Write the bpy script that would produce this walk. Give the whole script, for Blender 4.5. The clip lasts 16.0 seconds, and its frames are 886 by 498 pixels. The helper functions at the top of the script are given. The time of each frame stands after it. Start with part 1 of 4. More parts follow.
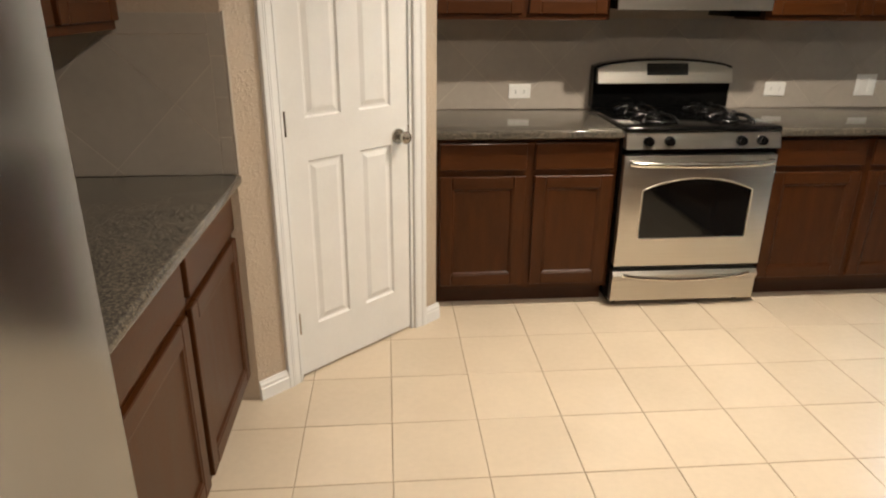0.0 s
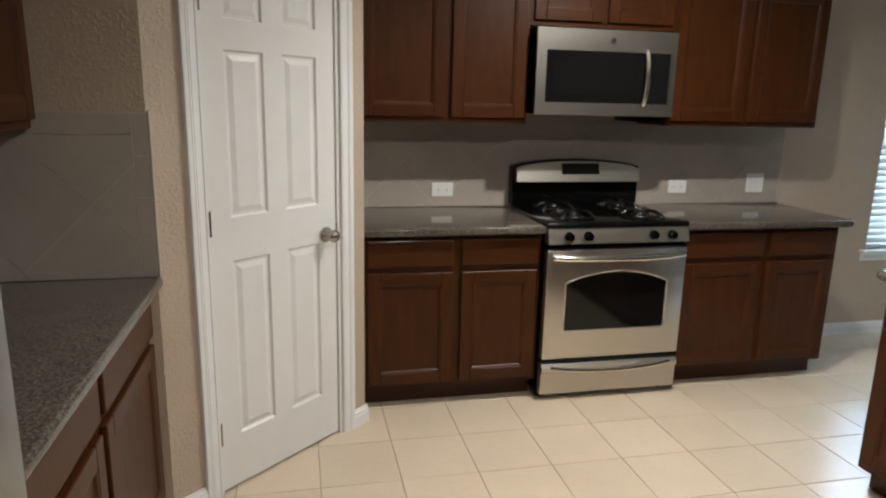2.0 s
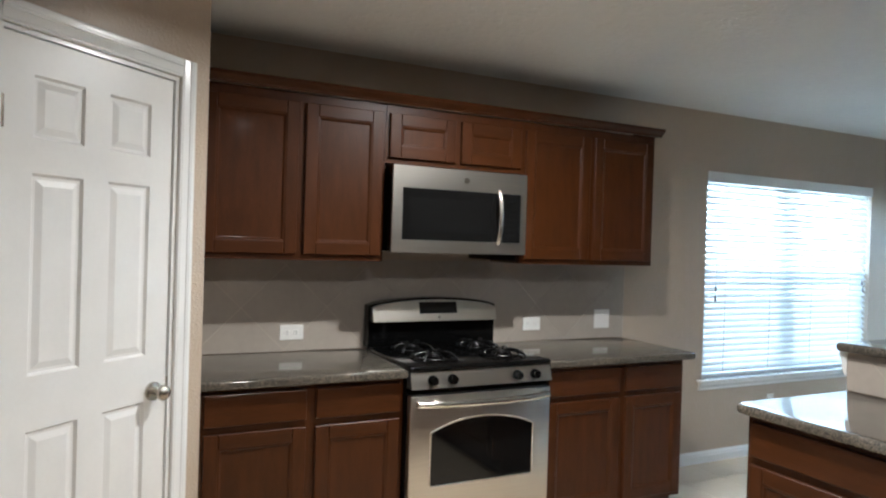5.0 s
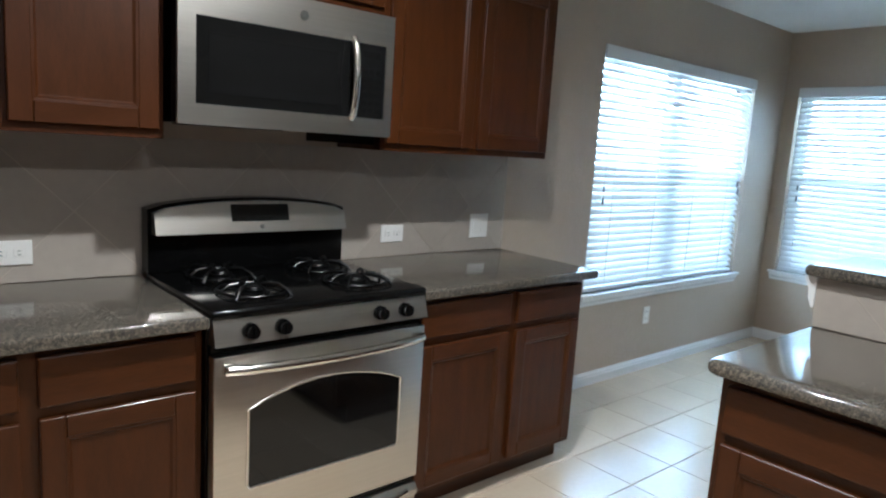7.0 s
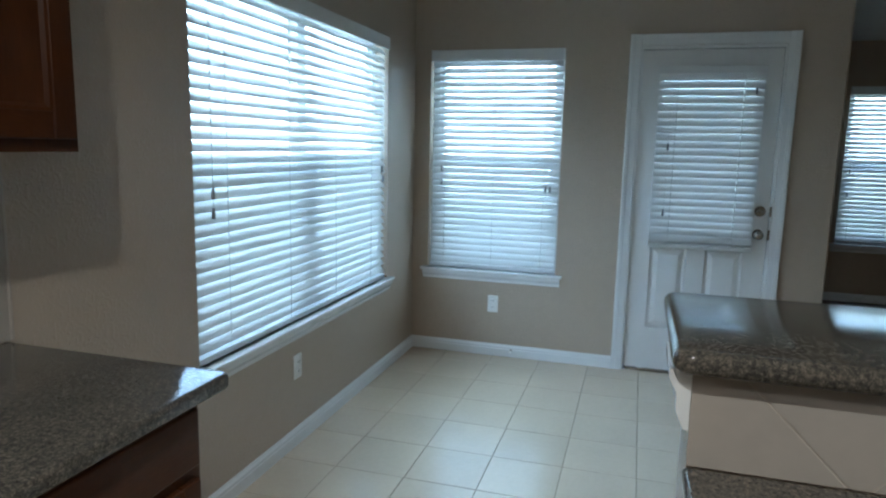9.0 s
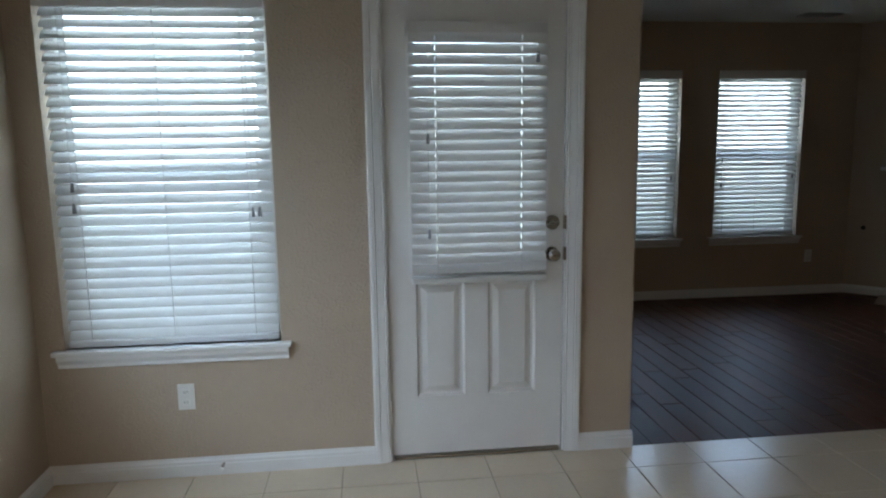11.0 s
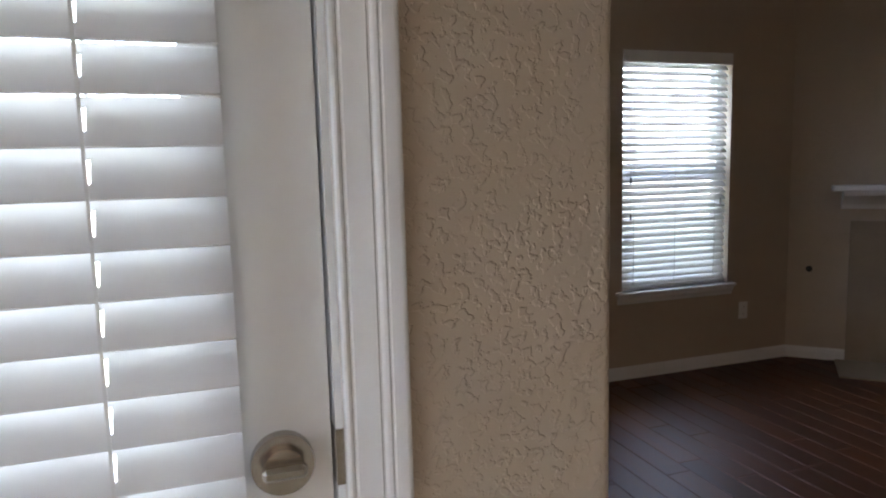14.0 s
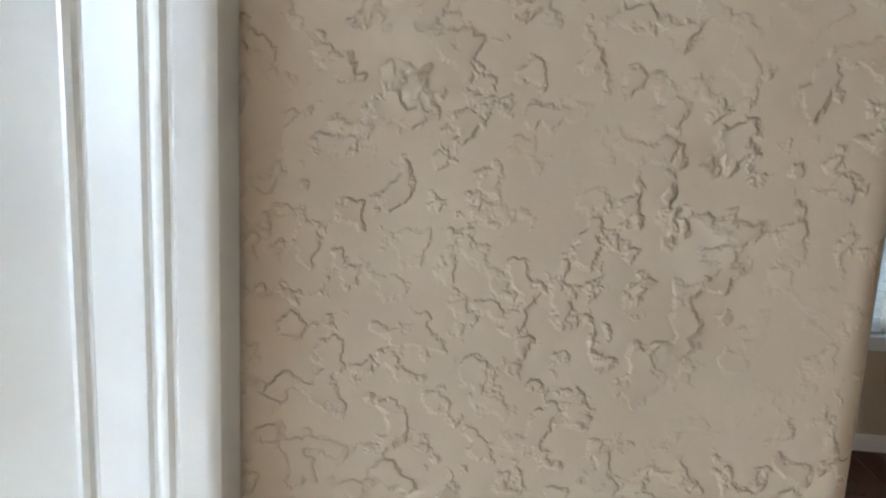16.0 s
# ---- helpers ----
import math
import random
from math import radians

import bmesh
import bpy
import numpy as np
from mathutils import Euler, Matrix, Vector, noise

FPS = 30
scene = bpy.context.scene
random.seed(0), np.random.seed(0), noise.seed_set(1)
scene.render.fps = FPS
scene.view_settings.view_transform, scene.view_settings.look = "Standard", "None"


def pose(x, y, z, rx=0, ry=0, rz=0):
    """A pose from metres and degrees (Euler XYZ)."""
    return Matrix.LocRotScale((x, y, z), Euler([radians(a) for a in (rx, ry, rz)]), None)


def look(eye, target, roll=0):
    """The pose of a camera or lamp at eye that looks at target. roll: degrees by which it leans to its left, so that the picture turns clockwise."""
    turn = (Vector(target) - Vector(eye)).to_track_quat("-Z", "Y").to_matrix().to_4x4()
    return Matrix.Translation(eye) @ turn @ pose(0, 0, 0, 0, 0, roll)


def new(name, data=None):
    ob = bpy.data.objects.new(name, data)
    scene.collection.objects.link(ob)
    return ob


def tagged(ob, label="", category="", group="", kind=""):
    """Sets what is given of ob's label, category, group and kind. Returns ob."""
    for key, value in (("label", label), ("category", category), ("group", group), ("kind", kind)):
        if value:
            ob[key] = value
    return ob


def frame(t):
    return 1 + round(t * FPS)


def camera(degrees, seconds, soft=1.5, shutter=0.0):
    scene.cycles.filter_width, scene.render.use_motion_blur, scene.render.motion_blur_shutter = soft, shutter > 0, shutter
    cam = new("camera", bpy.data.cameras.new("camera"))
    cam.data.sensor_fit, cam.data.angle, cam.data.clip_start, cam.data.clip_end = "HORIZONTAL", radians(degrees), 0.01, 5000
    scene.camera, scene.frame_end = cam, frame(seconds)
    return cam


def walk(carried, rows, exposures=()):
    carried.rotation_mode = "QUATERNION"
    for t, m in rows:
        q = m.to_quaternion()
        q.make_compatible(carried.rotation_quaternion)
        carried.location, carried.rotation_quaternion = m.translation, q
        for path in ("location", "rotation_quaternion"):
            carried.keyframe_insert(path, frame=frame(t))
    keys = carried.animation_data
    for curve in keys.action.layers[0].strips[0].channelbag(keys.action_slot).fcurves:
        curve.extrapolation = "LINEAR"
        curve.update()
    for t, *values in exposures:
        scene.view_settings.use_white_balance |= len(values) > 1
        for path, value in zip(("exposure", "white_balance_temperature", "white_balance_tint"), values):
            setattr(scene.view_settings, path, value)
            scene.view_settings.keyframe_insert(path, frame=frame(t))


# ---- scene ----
cam = camera(67.5, 16.0, soft=2.2)
PATH = [
    (0, (0.421, -0.13, 1.483), (0.579, 1.732, 0.77), 0.4),
    (0.5, (0.431, -0.131, 1.474), (0.6, 1.613, 0.509), 0.1),
    (1, (0.404, -0.118, 1.472), (0.609, 1.627, 0.516), 0.1),
    (1.5, (0.394, -0.119, 1.474), (0.675, 1.712, 0.719), 0.6),
    (2, (0.353, -0.095, 1.489), (0.777, 1.81, 1.05), 1.3),
    (2.5, (0.344, -0.052, 1.506), (0.921, 1.855, 1.33), 1.3),
    (3, (0.366, -0.041, 1.521), (1.049, 1.839, 1.55), 0.3),
    (3.2, (0.368, -0.032, 1.524), (1.063, 1.84, 1.639), 0.1),
    (5.3, (0.347, 0.219, 1.457), (1.287, 1.981, 1.354), 1.7),
    (5.5, (0.366, 0.284, 1.44), (1.356, 2.01, 1.236), 1.8),
    (6, (0.496, 0.543, 1.389), (1.576, 2.195, 1.067), 2.3),
    (6.5, (0.658, 0.791, 1.408), (1.76, 2.429, 1.089), 2.5),
    (7, (0.843, 1.107, 1.411), (2.131, 2.605, 1.104), 3.6),
    (7.5, (1.115, 1.394, 1.392), (2.579, 2.714, 1.052), 2.9),
    (8, (1.407, 1.64, 1.405), (3.01, 2.781, 1.047), 2.5),
    (8.5, (1.673, 1.857, 1.433), (3.432, 2.745, 1.091), 1.9),
    (9, (2.055, 2.016, 1.412), (3.951, 2.572, 1.103), 1.3),
    (9.5, (2.404, 2.123, 1.409), (4.357, 2.424, 1.101), 0.8),
    (10, (2.785, 2.171, 1.403), (4.762, 2.18, 1.101), 0.1),
    (10.2, (2.947, 2.161, 1.401), (4.923, 2.084, 1.105), -0.2),
    (12.3, (4.491, 1.955, 1.363), (6.417, 1.506, 1.063), -0.6),
    (12.5, (4.65, 1.887, 1.357), (6.553, 1.347, 1.067), -0.7),
    (13, (5.025, 1.693, 1.365), (6.895, 1.046, 1.071), -1.6),
    (13.5, (5.422, 1.543, 1.369), (7.31, 0.939, 1.098), -1.4),
    (14, (5.71, 1.365, 1.36), (7.59, 0.729, 1.119), -1.5),
    (14.5, (5.943, 1.223, 1.342), (7.886, 0.795, 1.137), -0.1),
    (15, (6.086, 1.135, 1.341), (8.053, 0.853, 1.108), 1.1),
    (15.5, (6.109, 1.104, 1.344), (8.092, 1.026, 1.096), 1.4),
    (16, (6.111, 1.076, 1.344), (8.074, 1.272, 1.016), 2.7),
]
# white balance and brightness drift as the hand-held camera adapts
EXPOSURE = [
    (0.0, 3.95, 6400, 11), (0.5, 3.55, 6450, 11), (1.5, 3.3, 6000, 9), (2.2, 3.75, 5500, 8), (3.0, 4.25, 5350, 9), (5.5, 3.85, 5250, 8), (7.0, 3.75, 5050, 7), (8.0, 3.3, 5250, 6),
    (9.0, 2.9, 5150, 4), (10.0, 2.6, 5500, 6), (12.5, 3.35, 6800, 25), (13.5, 3.6, 6950, 26), (14.5, 4.2, 6100, 19), (15.5, 4.7, 6000, 15), (16.0, 5.05, 5900, 13),
]
walk(cam, [(t, look(eye, target, roll)) for t, eye, target, roll in PATH], EXPOSURE)

# ---- world and sun ----
world = bpy.data.worlds.new("sky")
scene.world = world
world.use_nodes = True
wn = world.node_tree
wn.nodes.clear()
sky = wn.nodes.new("ShaderNodeTexSky")
sky.sky_type = "NISHITA"
sky.sun_disc = False
sky.sun_elevation, sky.sun_rotation = radians(58), radians(215)
sky.altitude, sky.dust_density = 100, 2.0
bg = wn.nodes.new("ShaderNodeBackground")
bg.inputs["Strength"].default_value = 0.15
wo = wn.nodes.new("ShaderNodeOutputWorld")
wn.links.new(sky.outputs[0], bg.inputs[0])
wn.links.new(bg.outputs[0], wo.inputs[0])
sun = new("sun", bpy.data.lights.new("sun", "SUN"))
sun.data.energy, sun.data.angle, sun.data.color = 4.0, radians(0.5), (1.0, 0.95, 0.88)
sun.matrix_world = look((-8, -12, 22), (0, 0, 0))


def sky_panel(name, m, width, height, watts):
    """Sky light coming in at a window's opening."""
    lamp = new(name, bpy.data.lights.new(name, "AREA"))
    lamp.data.shape, lamp.data.size, lamp.data.size_y = "RECTANGLE", width, height
    lamp.data.energy, lamp.data.color = watts, (0.74, 0.91, 1.0)
    lamp.matrix_world = m


sky_panel("sky_light_north", look((4.95, 3.5 + 0.165, 1.31), (4.95, 0, 1.31)), 1.80, 1.42, 8.0)
sky_panel("sky_light_east", look((6.368 + 0.165, 2.95, 1.31), (0, 2.95, 1.31)), 0.84, 1.42, 3.0)
sky_panel("sky_light_door", look((6.368 + 0.165, 1.655, 1.395), (0, 1.655, 1.395)), 0.57, 0.93, 0.42)
for yc in (-0.235, -1.40):
    sky_panel("sky_light_living", look((9.22 + 0.165, yc, 1.30), (0, yc, 1.30)), 0.80, 1.42, 1.6)

NORTH, EAST, WEST, SOUTH, CEIL = 3.5, 6.37, -0.73, -4.3, 2.45
LIVING_E, LIVING_N = 9.22, 0.932
CAN_WATTS = 2.1
# second lamp is unseen, added at a guessed spot to brighten the floor
CANS = [(1.833, 2.215, 1.5), (1.25, 0.45, 1.2)]
VENTS = [(2.63, 1.575, 0, "white ceiling air vent above the peninsula"), (8.88, -1.66, 90, "white ceiling air vent in the living room")]
TILE_EDGE = EAST


# ---- materials ----
def material(name, colour, rough=0.5, metal=0.0, vary=0.12, scale=8.0, grain=60.0, bump=0.0, bump_scale=80.0,
             coat=0.0, trans=0.0, random_vary=0.0, stretch=(1, 1, 1), spec=0.5):
    """A Principled surface whose colour drifts at two scales, with fine relief."""
    m = bpy.data.materials.new(name)
    m.use_nodes = True
    nt = m.node_tree
    p = nt.nodes["Principled BSDF"]
    geo = nt.nodes.new("ShaderNodeNewGeometry")
    mp = nt.nodes.new("ShaderNodeMapping")
    mp.inputs["Scale"].default_value = stretch
    nt.links.new(geo.outputs["Position"], mp.inputs["Vector"])
    broad = nt.nodes.new("ShaderNodeTexNoise")
    broad.inputs["Scale"].default_value, broad.inputs["Detail"].default_value = scale, 4
    fine = nt.nodes.new("ShaderNodeTexNoise")
    fine.inputs["Scale"].default_value, fine.inputs["Detail"].default_value = grain, 3
    for n in (broad, fine):
        nt.links.new(mp.outputs[0], n.inputs["Vector"])
    add = nt.nodes.new("ShaderNodeMath")
    add.operation = "MULTIPLY_ADD"
    nt.links.new(fine.outputs["Fac"], add.inputs[0])
    add.inputs[1].default_value = 0.5
    nt.links.new(broad.outputs["Fac"], add.inputs[2])
    ramp = nt.nodes.new("ShaderNodeMapRange")
    ramp.inputs["From Min"].default_value, ramp.inputs["From Max"].default_value = 0.45, 1.05
    ramp.inputs["To Min"].default_value, ramp.inputs["To Max"].default_value = 1 - vary, 1 + vary
    nt.links.new(add.outputs[0], ramp.inputs["Value"])
    value = ramp.outputs[0]
    if random_vary:
        info = nt.nodes.new("ShaderNodeObjectInfo")
        r2 = nt.nodes.new("ShaderNodeMapRange")
        r2.inputs["To Min"].default_value, r2.inputs["To Max"].default_value = 1 - random_vary, 1 + random_vary
        nt.links.new(info.outputs["Random"], r2.inputs["Value"])
        mul = nt.nodes.new("ShaderNodeMath")
        mul.operation = "MULTIPLY"
        nt.links.new(value, mul.inputs[0])
        nt.links.new(r2.outputs[0], mul.inputs[1])
        value = mul.outputs[0]
    vec = nt.nodes.new("ShaderNodeVectorMath")
    vec.operation = "SCALE"
    vec.inputs[0].default_value = colour
    nt.links.new(value, vec.inputs["Scale"])
    nt.links.new(vec.outputs[0], p.inputs["Base Color"])
    rr = nt.nodes.new("ShaderNodeMapRange")
    rr.inputs["To Min"].default_value, rr.inputs["To Max"].default_value = rough * 0.85, min(1, rough * 1.2)
    nt.links.new(broad.outputs["Fac"], rr.inputs["Value"])
    nt.links.new(rr.outputs[0], p.inputs["Roughness"])
    p.inputs["Metallic"].default_value = metal
    p.inputs["Coat Weight"].default_value = coat
    p.inputs["Coat Roughness"].default_value = 0.12
    p.inputs["Specular IOR Level"].default_value = spec
    if bump:
        bn = nt.nodes.new("ShaderNodeTexNoise")
        bn.inputs["Scale"].default_value, bn.inputs["Detail"].default_value = bump_scale, 4
        nt.links.new(mp.outputs[0], bn.inputs["Vector"])
        b = nt.nodes.new("ShaderNodeBump")
        b.inputs["Strength"].default_value, b.inputs["Distance"].default_value = 0.6, bump
        nt.links.new(bn.outputs["Fac"], b.inputs["Height"])
        nt.links.new(b.outputs[0], p.inputs["Normal"])
    if trans:
        out = nt.nodes["Material Output"]
        tr = nt.nodes.new("ShaderNodeBsdfTranslucent")
        tr.inputs["Color"].default_value = (*colour, 1)
        mix = nt.nodes.new("ShaderNodeMixShader")
        mix.inputs[0].default_value = trans
        nt.links.new(p.outputs[0], mix.inputs[1])
        nt.links.new(tr.outputs[0], mix.inputs[2])
        nt.links.new(mix.outputs[0], out.inputs[0])
    return m


def knockdown(name, colour, depth=0.0016, size=70.0, rough=0.42):
    """Painted drywall with knocked-down plaster texture: flat-topped islands with ragged rims."""
    m = material(name, colour, rough=rough, vary=0.05, scale=1.5, grain=25)
    nt = m.node_tree
    p = nt.nodes["Principled BSDF"]
    geo = nt.nodes.new("ShaderNodeNewGeometry")
    n1 = nt.nodes.new("ShaderNodeTexNoise")
    n1.inputs["Scale"].default_value, n1.inputs["Detail"].default_value = size, 3
    n1.inputs["Roughness"].default_value, n1.inputs["Distortion"].default_value = 0.5, 0.08
    nt.links.new(geo.outputs["Position"], n1.inputs["Vector"])
    step = nt.nodes.new("ShaderNodeMapRange")
    step.interpolation_type = "SMOOTHSTEP"
    step.inputs["From Min"].default_value, step.inputs["From Max"].default_value = 0.50, 0.60
    nt.links.new(n1.outputs["Fac"], step.inputs["Value"])
    n2 = nt.nodes.new("ShaderNodeTexNoise")
    n2.inputs["Scale"].default_value, n2.inputs["Detail"].default_value = 14.0, 2
    nt.links.new(geo.outputs["Position"], n2.inputs["Vector"])
    where = nt.nodes.new("ShaderNodeMapRange")
    where.inputs["From Min"].default_value, where.inputs["From Max"].default_value = 0.30, 0.50
    nt.links.new(n2.outputs["Fac"], where.inputs["Value"])
    mul = nt.nodes.new("ShaderNodeMath")
    mul.operation = "MULTIPLY"
    nt.links.new(step.outputs[0], mul.inputs[0])
    nt.links.new(where.outputs[0], mul.inputs[1])
    n3 = nt.nodes.new("ShaderNodeTexNoise")
    n3.inputs["Scale"].default_value, n3.inputs["Detail"].default_value = 420.0, 2
    nt.links.new(geo.outputs["Position"], n3.inputs["Vector"])
    add = nt.nodes.new("ShaderNodeMath")
    add.operation = "MULTIPLY_ADD"
    nt.links.new(n3.outputs["Fac"], add.inputs[0])
    add.inputs[1].default_value = 0.08
    nt.links.new(mul.outputs[0], add.inputs[2])
    b = nt.nodes.new("ShaderNodeBump")
    b.inputs["Strength"].default_value, b.inputs["Distance"].default_value = 0.9, depth
    nt.links.new(add.outputs[0], b.inputs["Height"])
    nt.links.new(b.outputs[0], p.inputs["Normal"])
    return m


def wood(name, colour, axis="Z", rough=0.38, ring=3.0, random_vary=0.06, coat=0.05, contrast=0.5):
    """Stained oak: grain streaks drawn out along one axis, with cathedral figure."""
    long = {"X": (1.6, 9, 9), "Y": (9, 1.6, 9), "Z": (9, 9, 1.6)}[axis]
    m = material(name, colour, rough=rough, vary=0.30, scale=ring, grain=26, bump=0.0005, bump_scale=22, spec=0.22, coat=coat,
                 random_vary=random_vary, stretch=long)
    return m


def granite(name):
    """Polished granite: tan and grey crystals a few millimetres across, dark flecks and slow cloudy drift."""
    m = bpy.data.materials.new(name)
    m.use_nodes = True
    nt = m.node_tree
    p = nt.nodes["Principled BSDF"]
    geo = nt.nodes.new("ShaderNodeNewGeometry")

    def tex(kind, scale, detail=2.0):
        n = nt.nodes.new(kind)
        n.inputs["Scale"].default_value = scale
        if kind == "ShaderNodeTexNoise":
            n.inputs["Detail"].default_value = detail
        nt.links.new(geo.outputs["Position"], n.inputs["Vector"])
        return n

    def math_node(op, a, b, c=None):
        n = nt.nodes.new("ShaderNodeMath")
        n.operation = op
        for k, v in enumerate((a, b, c)):
            if v is None:
                continue
            if isinstance(v, (int, float)):
                n.inputs[k].default_value = v
            else:
                nt.links.new(v, n.inputs[k])
        return n.outputs[0]

    cell = tex("ShaderNodeTexVoronoi", 400)
    sep = nt.nodes.new("ShaderNodeSeparateColor")
    nt.links.new(cell.outputs["Color"], sep.inputs[0])
    blotch = tex("ShaderNodeTexNoise", 120, 5.0)
    cloud = tex("ShaderNodeTexNoise", 9, 2.0)
    v = math_node("MULTIPLY_ADD", sep.outputs[0], 0.34, blotch.outputs["Fac"])
    v = math_node("MULTIPLY_ADD", cloud.outputs["Fac"], 0.25, v)
    ramp = nt.nodes.new("ShaderNodeValToRGB")
    e = ramp.color_ramp.elements
    e[0].position, e[0].color = 0.46, (0.034, 0.032, 0.029, 1)
    e[1].position, e[1].color = 1.0, (0.17, 0.145, 0.112, 1)
    for pos, col in ((0.60, (0.052, 0.048, 0.042, 1)), (0.74, (0.075, 0.067, 0.056, 1)), (0.88, (0.105, 0.092, 0.074, 1))):
        el = e.new(pos)
        el.color = col
    nt.links.new(v, ramp.inputs[0])
    nt.links.new(ramp.outputs[0], p.inputs["Base Color"])
    p.inputs["Roughness"].default_value = 0.09
    return m


WALL = knockdown("beige_painted_drywall", (0.475, 0.387, 0.297), depth=0.0012, size=78.0, rough=0.30)
CEILING = knockdown("white_ceiling_paint", (0.70, 0.69, 0.66), depth=0.001, size=26, rough=0.8)
TRIM = material("white_gloss_trim", (0.80, 0.80, 0.79), rough=0.22, vary=0.02, bump=0.0002, bump_scale=30)
DOOR_WHITE = material("white_door_paint", (0.76, 0.75, 0.73), rough=0.3, vary=0.03, bump=0.0002, bump_scale=120)
OAK = wood("stained_oak_upright", (0.052, 0.0155, 0.0029), "Z")
OAK_X = wood("stained_oak_along_x", (0.052, 0.0155, 0.0029), "X")
OAK_Y = wood("stained_oak_along_y", (0.052, 0.0155, 0.0029), "Y")
OAK_DARK = wood("dark_oak_toe_kick", (0.05, 0.018, 0.008), "X")
GRANITE = granite("polished_speckled_granite")
TILE = material("cream_ceramic_tile", (0.64, 0.535, 0.405), rough=0.2, vary=0.06, scale=3, grain=40, bump=0.0003, bump_scale=25, random_vary=0.04)
GROUT = material("brown_grout", (0.34, 0.27, 0.19), rough=0.9, vary=0.2, grain=120)
SPLASH = material("taupe_wall_tile", (0.40, 0.355, 0.305), rough=0.33, vary=0.08, scale=4, grain=30, random_vary=0.03)
SPLASH_GROUT = material("pale_grout", (0.48, 0.425, 0.36), rough=0.85, vary=0.1)
STEEL = material("brushed_stainless_steel", (0.54, 0.51, 0.46), rough=0.31, metal=1.0, vary=0.06, scale=4, grain=90, stretch=(1, 1, 40))
FRIDGE_STEEL = material("satin_stainless_door", (0.33, 0.335, 0.34), rough=0.22, metal=1.0, vary=0.05, scale=4, grain=90, stretch=(40, 40, 1))
STEEL_BRIGHT = material("polished_steel", (0.68, 0.66, 0.62), rough=0.16, metal=1.0, vary=0.03)
BLACK = material("black_enamel", (0.003, 0.003, 0.003), rough=0.13, vary=0.1, spec=0.2)
BLACK_GLASS = material("black_oven_glass", (0.006, 0.006, 0.006), rough=0.05, vary=0.05, spec=0.4)
GREY_GLASS = material("grey_screened_glass", (0.007, 0.007, 0.007), rough=0.1, vary=0.05, spec=0.28)
IRON = material("cast_iron", (0.003, 0.003, 0.003), rough=0.3, vary=0.2, spec=0.22, bump=0.0004, bump_scale=300)
NICKEL = material("satin_nickel", (0.42, 0.38, 0.33), rough=0.25, metal=1.0, vary=0.05)
PLATE = material("white_plastic", (0.82, 0.81, 0.78), rough=0.3, vary=0.02)
SLOT = material("dark_slot", (0.03, 0.03, 0.03), rough=0.6)
SLAT = material("white_vinyl_slat", (0.80, 0.80, 0.79), rough=0.4, vary=0.02, trans=0.2)
SLAT_DENSE = material("dense_white_slat", (0.76, 0.75, 0.74), rough=0.35, vary=0.02, trans=0.22)
CORD = material("white_cord", (0.75, 0.74, 0.72), rough=0.8, vary=0.05)
TASSEL = material("grey_tassel", (0.25, 0.25, 0.26), rough=0.6)
VINYL = material("white_vinyl_window_frame", (0.78, 0.78, 0.77), rough=0.35, vary=0.02)
PLANK = wood("dark_hand_scraped_plank", (0.062, 0.0185, 0.0055), "X", rough=0.44, random_vary=0.35, coat=0.0)
PLANK_GAP = material("plank_gap", (0.03, 0.014, 0.008), rough=0.8)
BRICK_DARK = material("black_firebox", (0.012, 0.011, 0.010), rough=0.9, vary=0.3)
HEARTH = material("beige_hearth_tile", (0.30, 0.24, 0.18), rough=0.35, vary=0.08)
GRASS = material("lawn_grass", (0.15, 0.19, 0.10), rough=0.9, vary=0.35, scale=1.2, grain=60, bump=0.02, bump_scale=60)
CONCRETE = material("pale_concrete", (0.50, 0.48, 0.45), rough=0.85, vary=0.1, scale=3, grain=200, bump=0.001, bump_scale=150)
FENCE = material("weathered_cedar", (0.50, 0.45, 0.40), rough=0.85, vary=0.2, scale=3, grain=20, stretch=(14, 14, 1), random_vary=0.12)
BARK = material("grey_bark", (0.12, 0.09, 0.065), rough=0.9, vary=0.3, bump=0.01, bump_scale=30)
LEAF = material("tree_leaves", (0.055, 0.11, 0.025), rough=0.6, vary=0.3, scale=3, trans=0.25)


def simple_nodes(name):
    m = bpy.data.materials.new(name)
    m.use_nodes = True
    return m, m.node_tree, m.node_tree.nodes["Principled BSDF"]


GLASS, _nt, _p = simple_nodes("clear_glass")
_p.inputs["Base Color"].default_value = (0.93, 0.97, 0.97, 1)
_p.inputs["Roughness"].default_value = 0.0
_p.inputs["Transmission Weight"].default_value = 1.0
_p.inputs["IOR"].default_value = 1.05
SCREEN, _nt, _p = simple_nodes("grey_insect_screen")
_p.inputs["Base Color"].default_value = (0.25, 0.26, 0.27, 1)
_p.inputs["Roughness"].default_value = 0.8
_p.inputs["Alpha"].default_value = 0.3
GLOW, _nt, _p = simple_nodes("lit_lamp_lens")
_p.inputs["Emission Color"].default_value = (1.0, 0.86, 0.66, 1)
_p.inputs["Emission Strength"].default_value = 1.2


# ---- mesh helpers ----
def add_box(bm, x0, x1, y0, y1, z0, z1, bevel=0.0, seg=1):
    r = bmesh.ops.create_cube(bm, size=1.0, matrix=Matrix.LocRotScale(((x0 + x1) / 2, (y0 + y1) / 2, (z0 + z1) / 2), None,
                                                                     (abs(x1 - x0), abs(y1 - y0), abs(z1 - z0))))
    if bevel:
        edges = list({e for v in r["verts"] for e in v.link_edges})
        bmesh.ops.bevel(bm, geom=edges, offset=bevel, segments=seg, affect="EDGES", profile=0.5)
    return bm


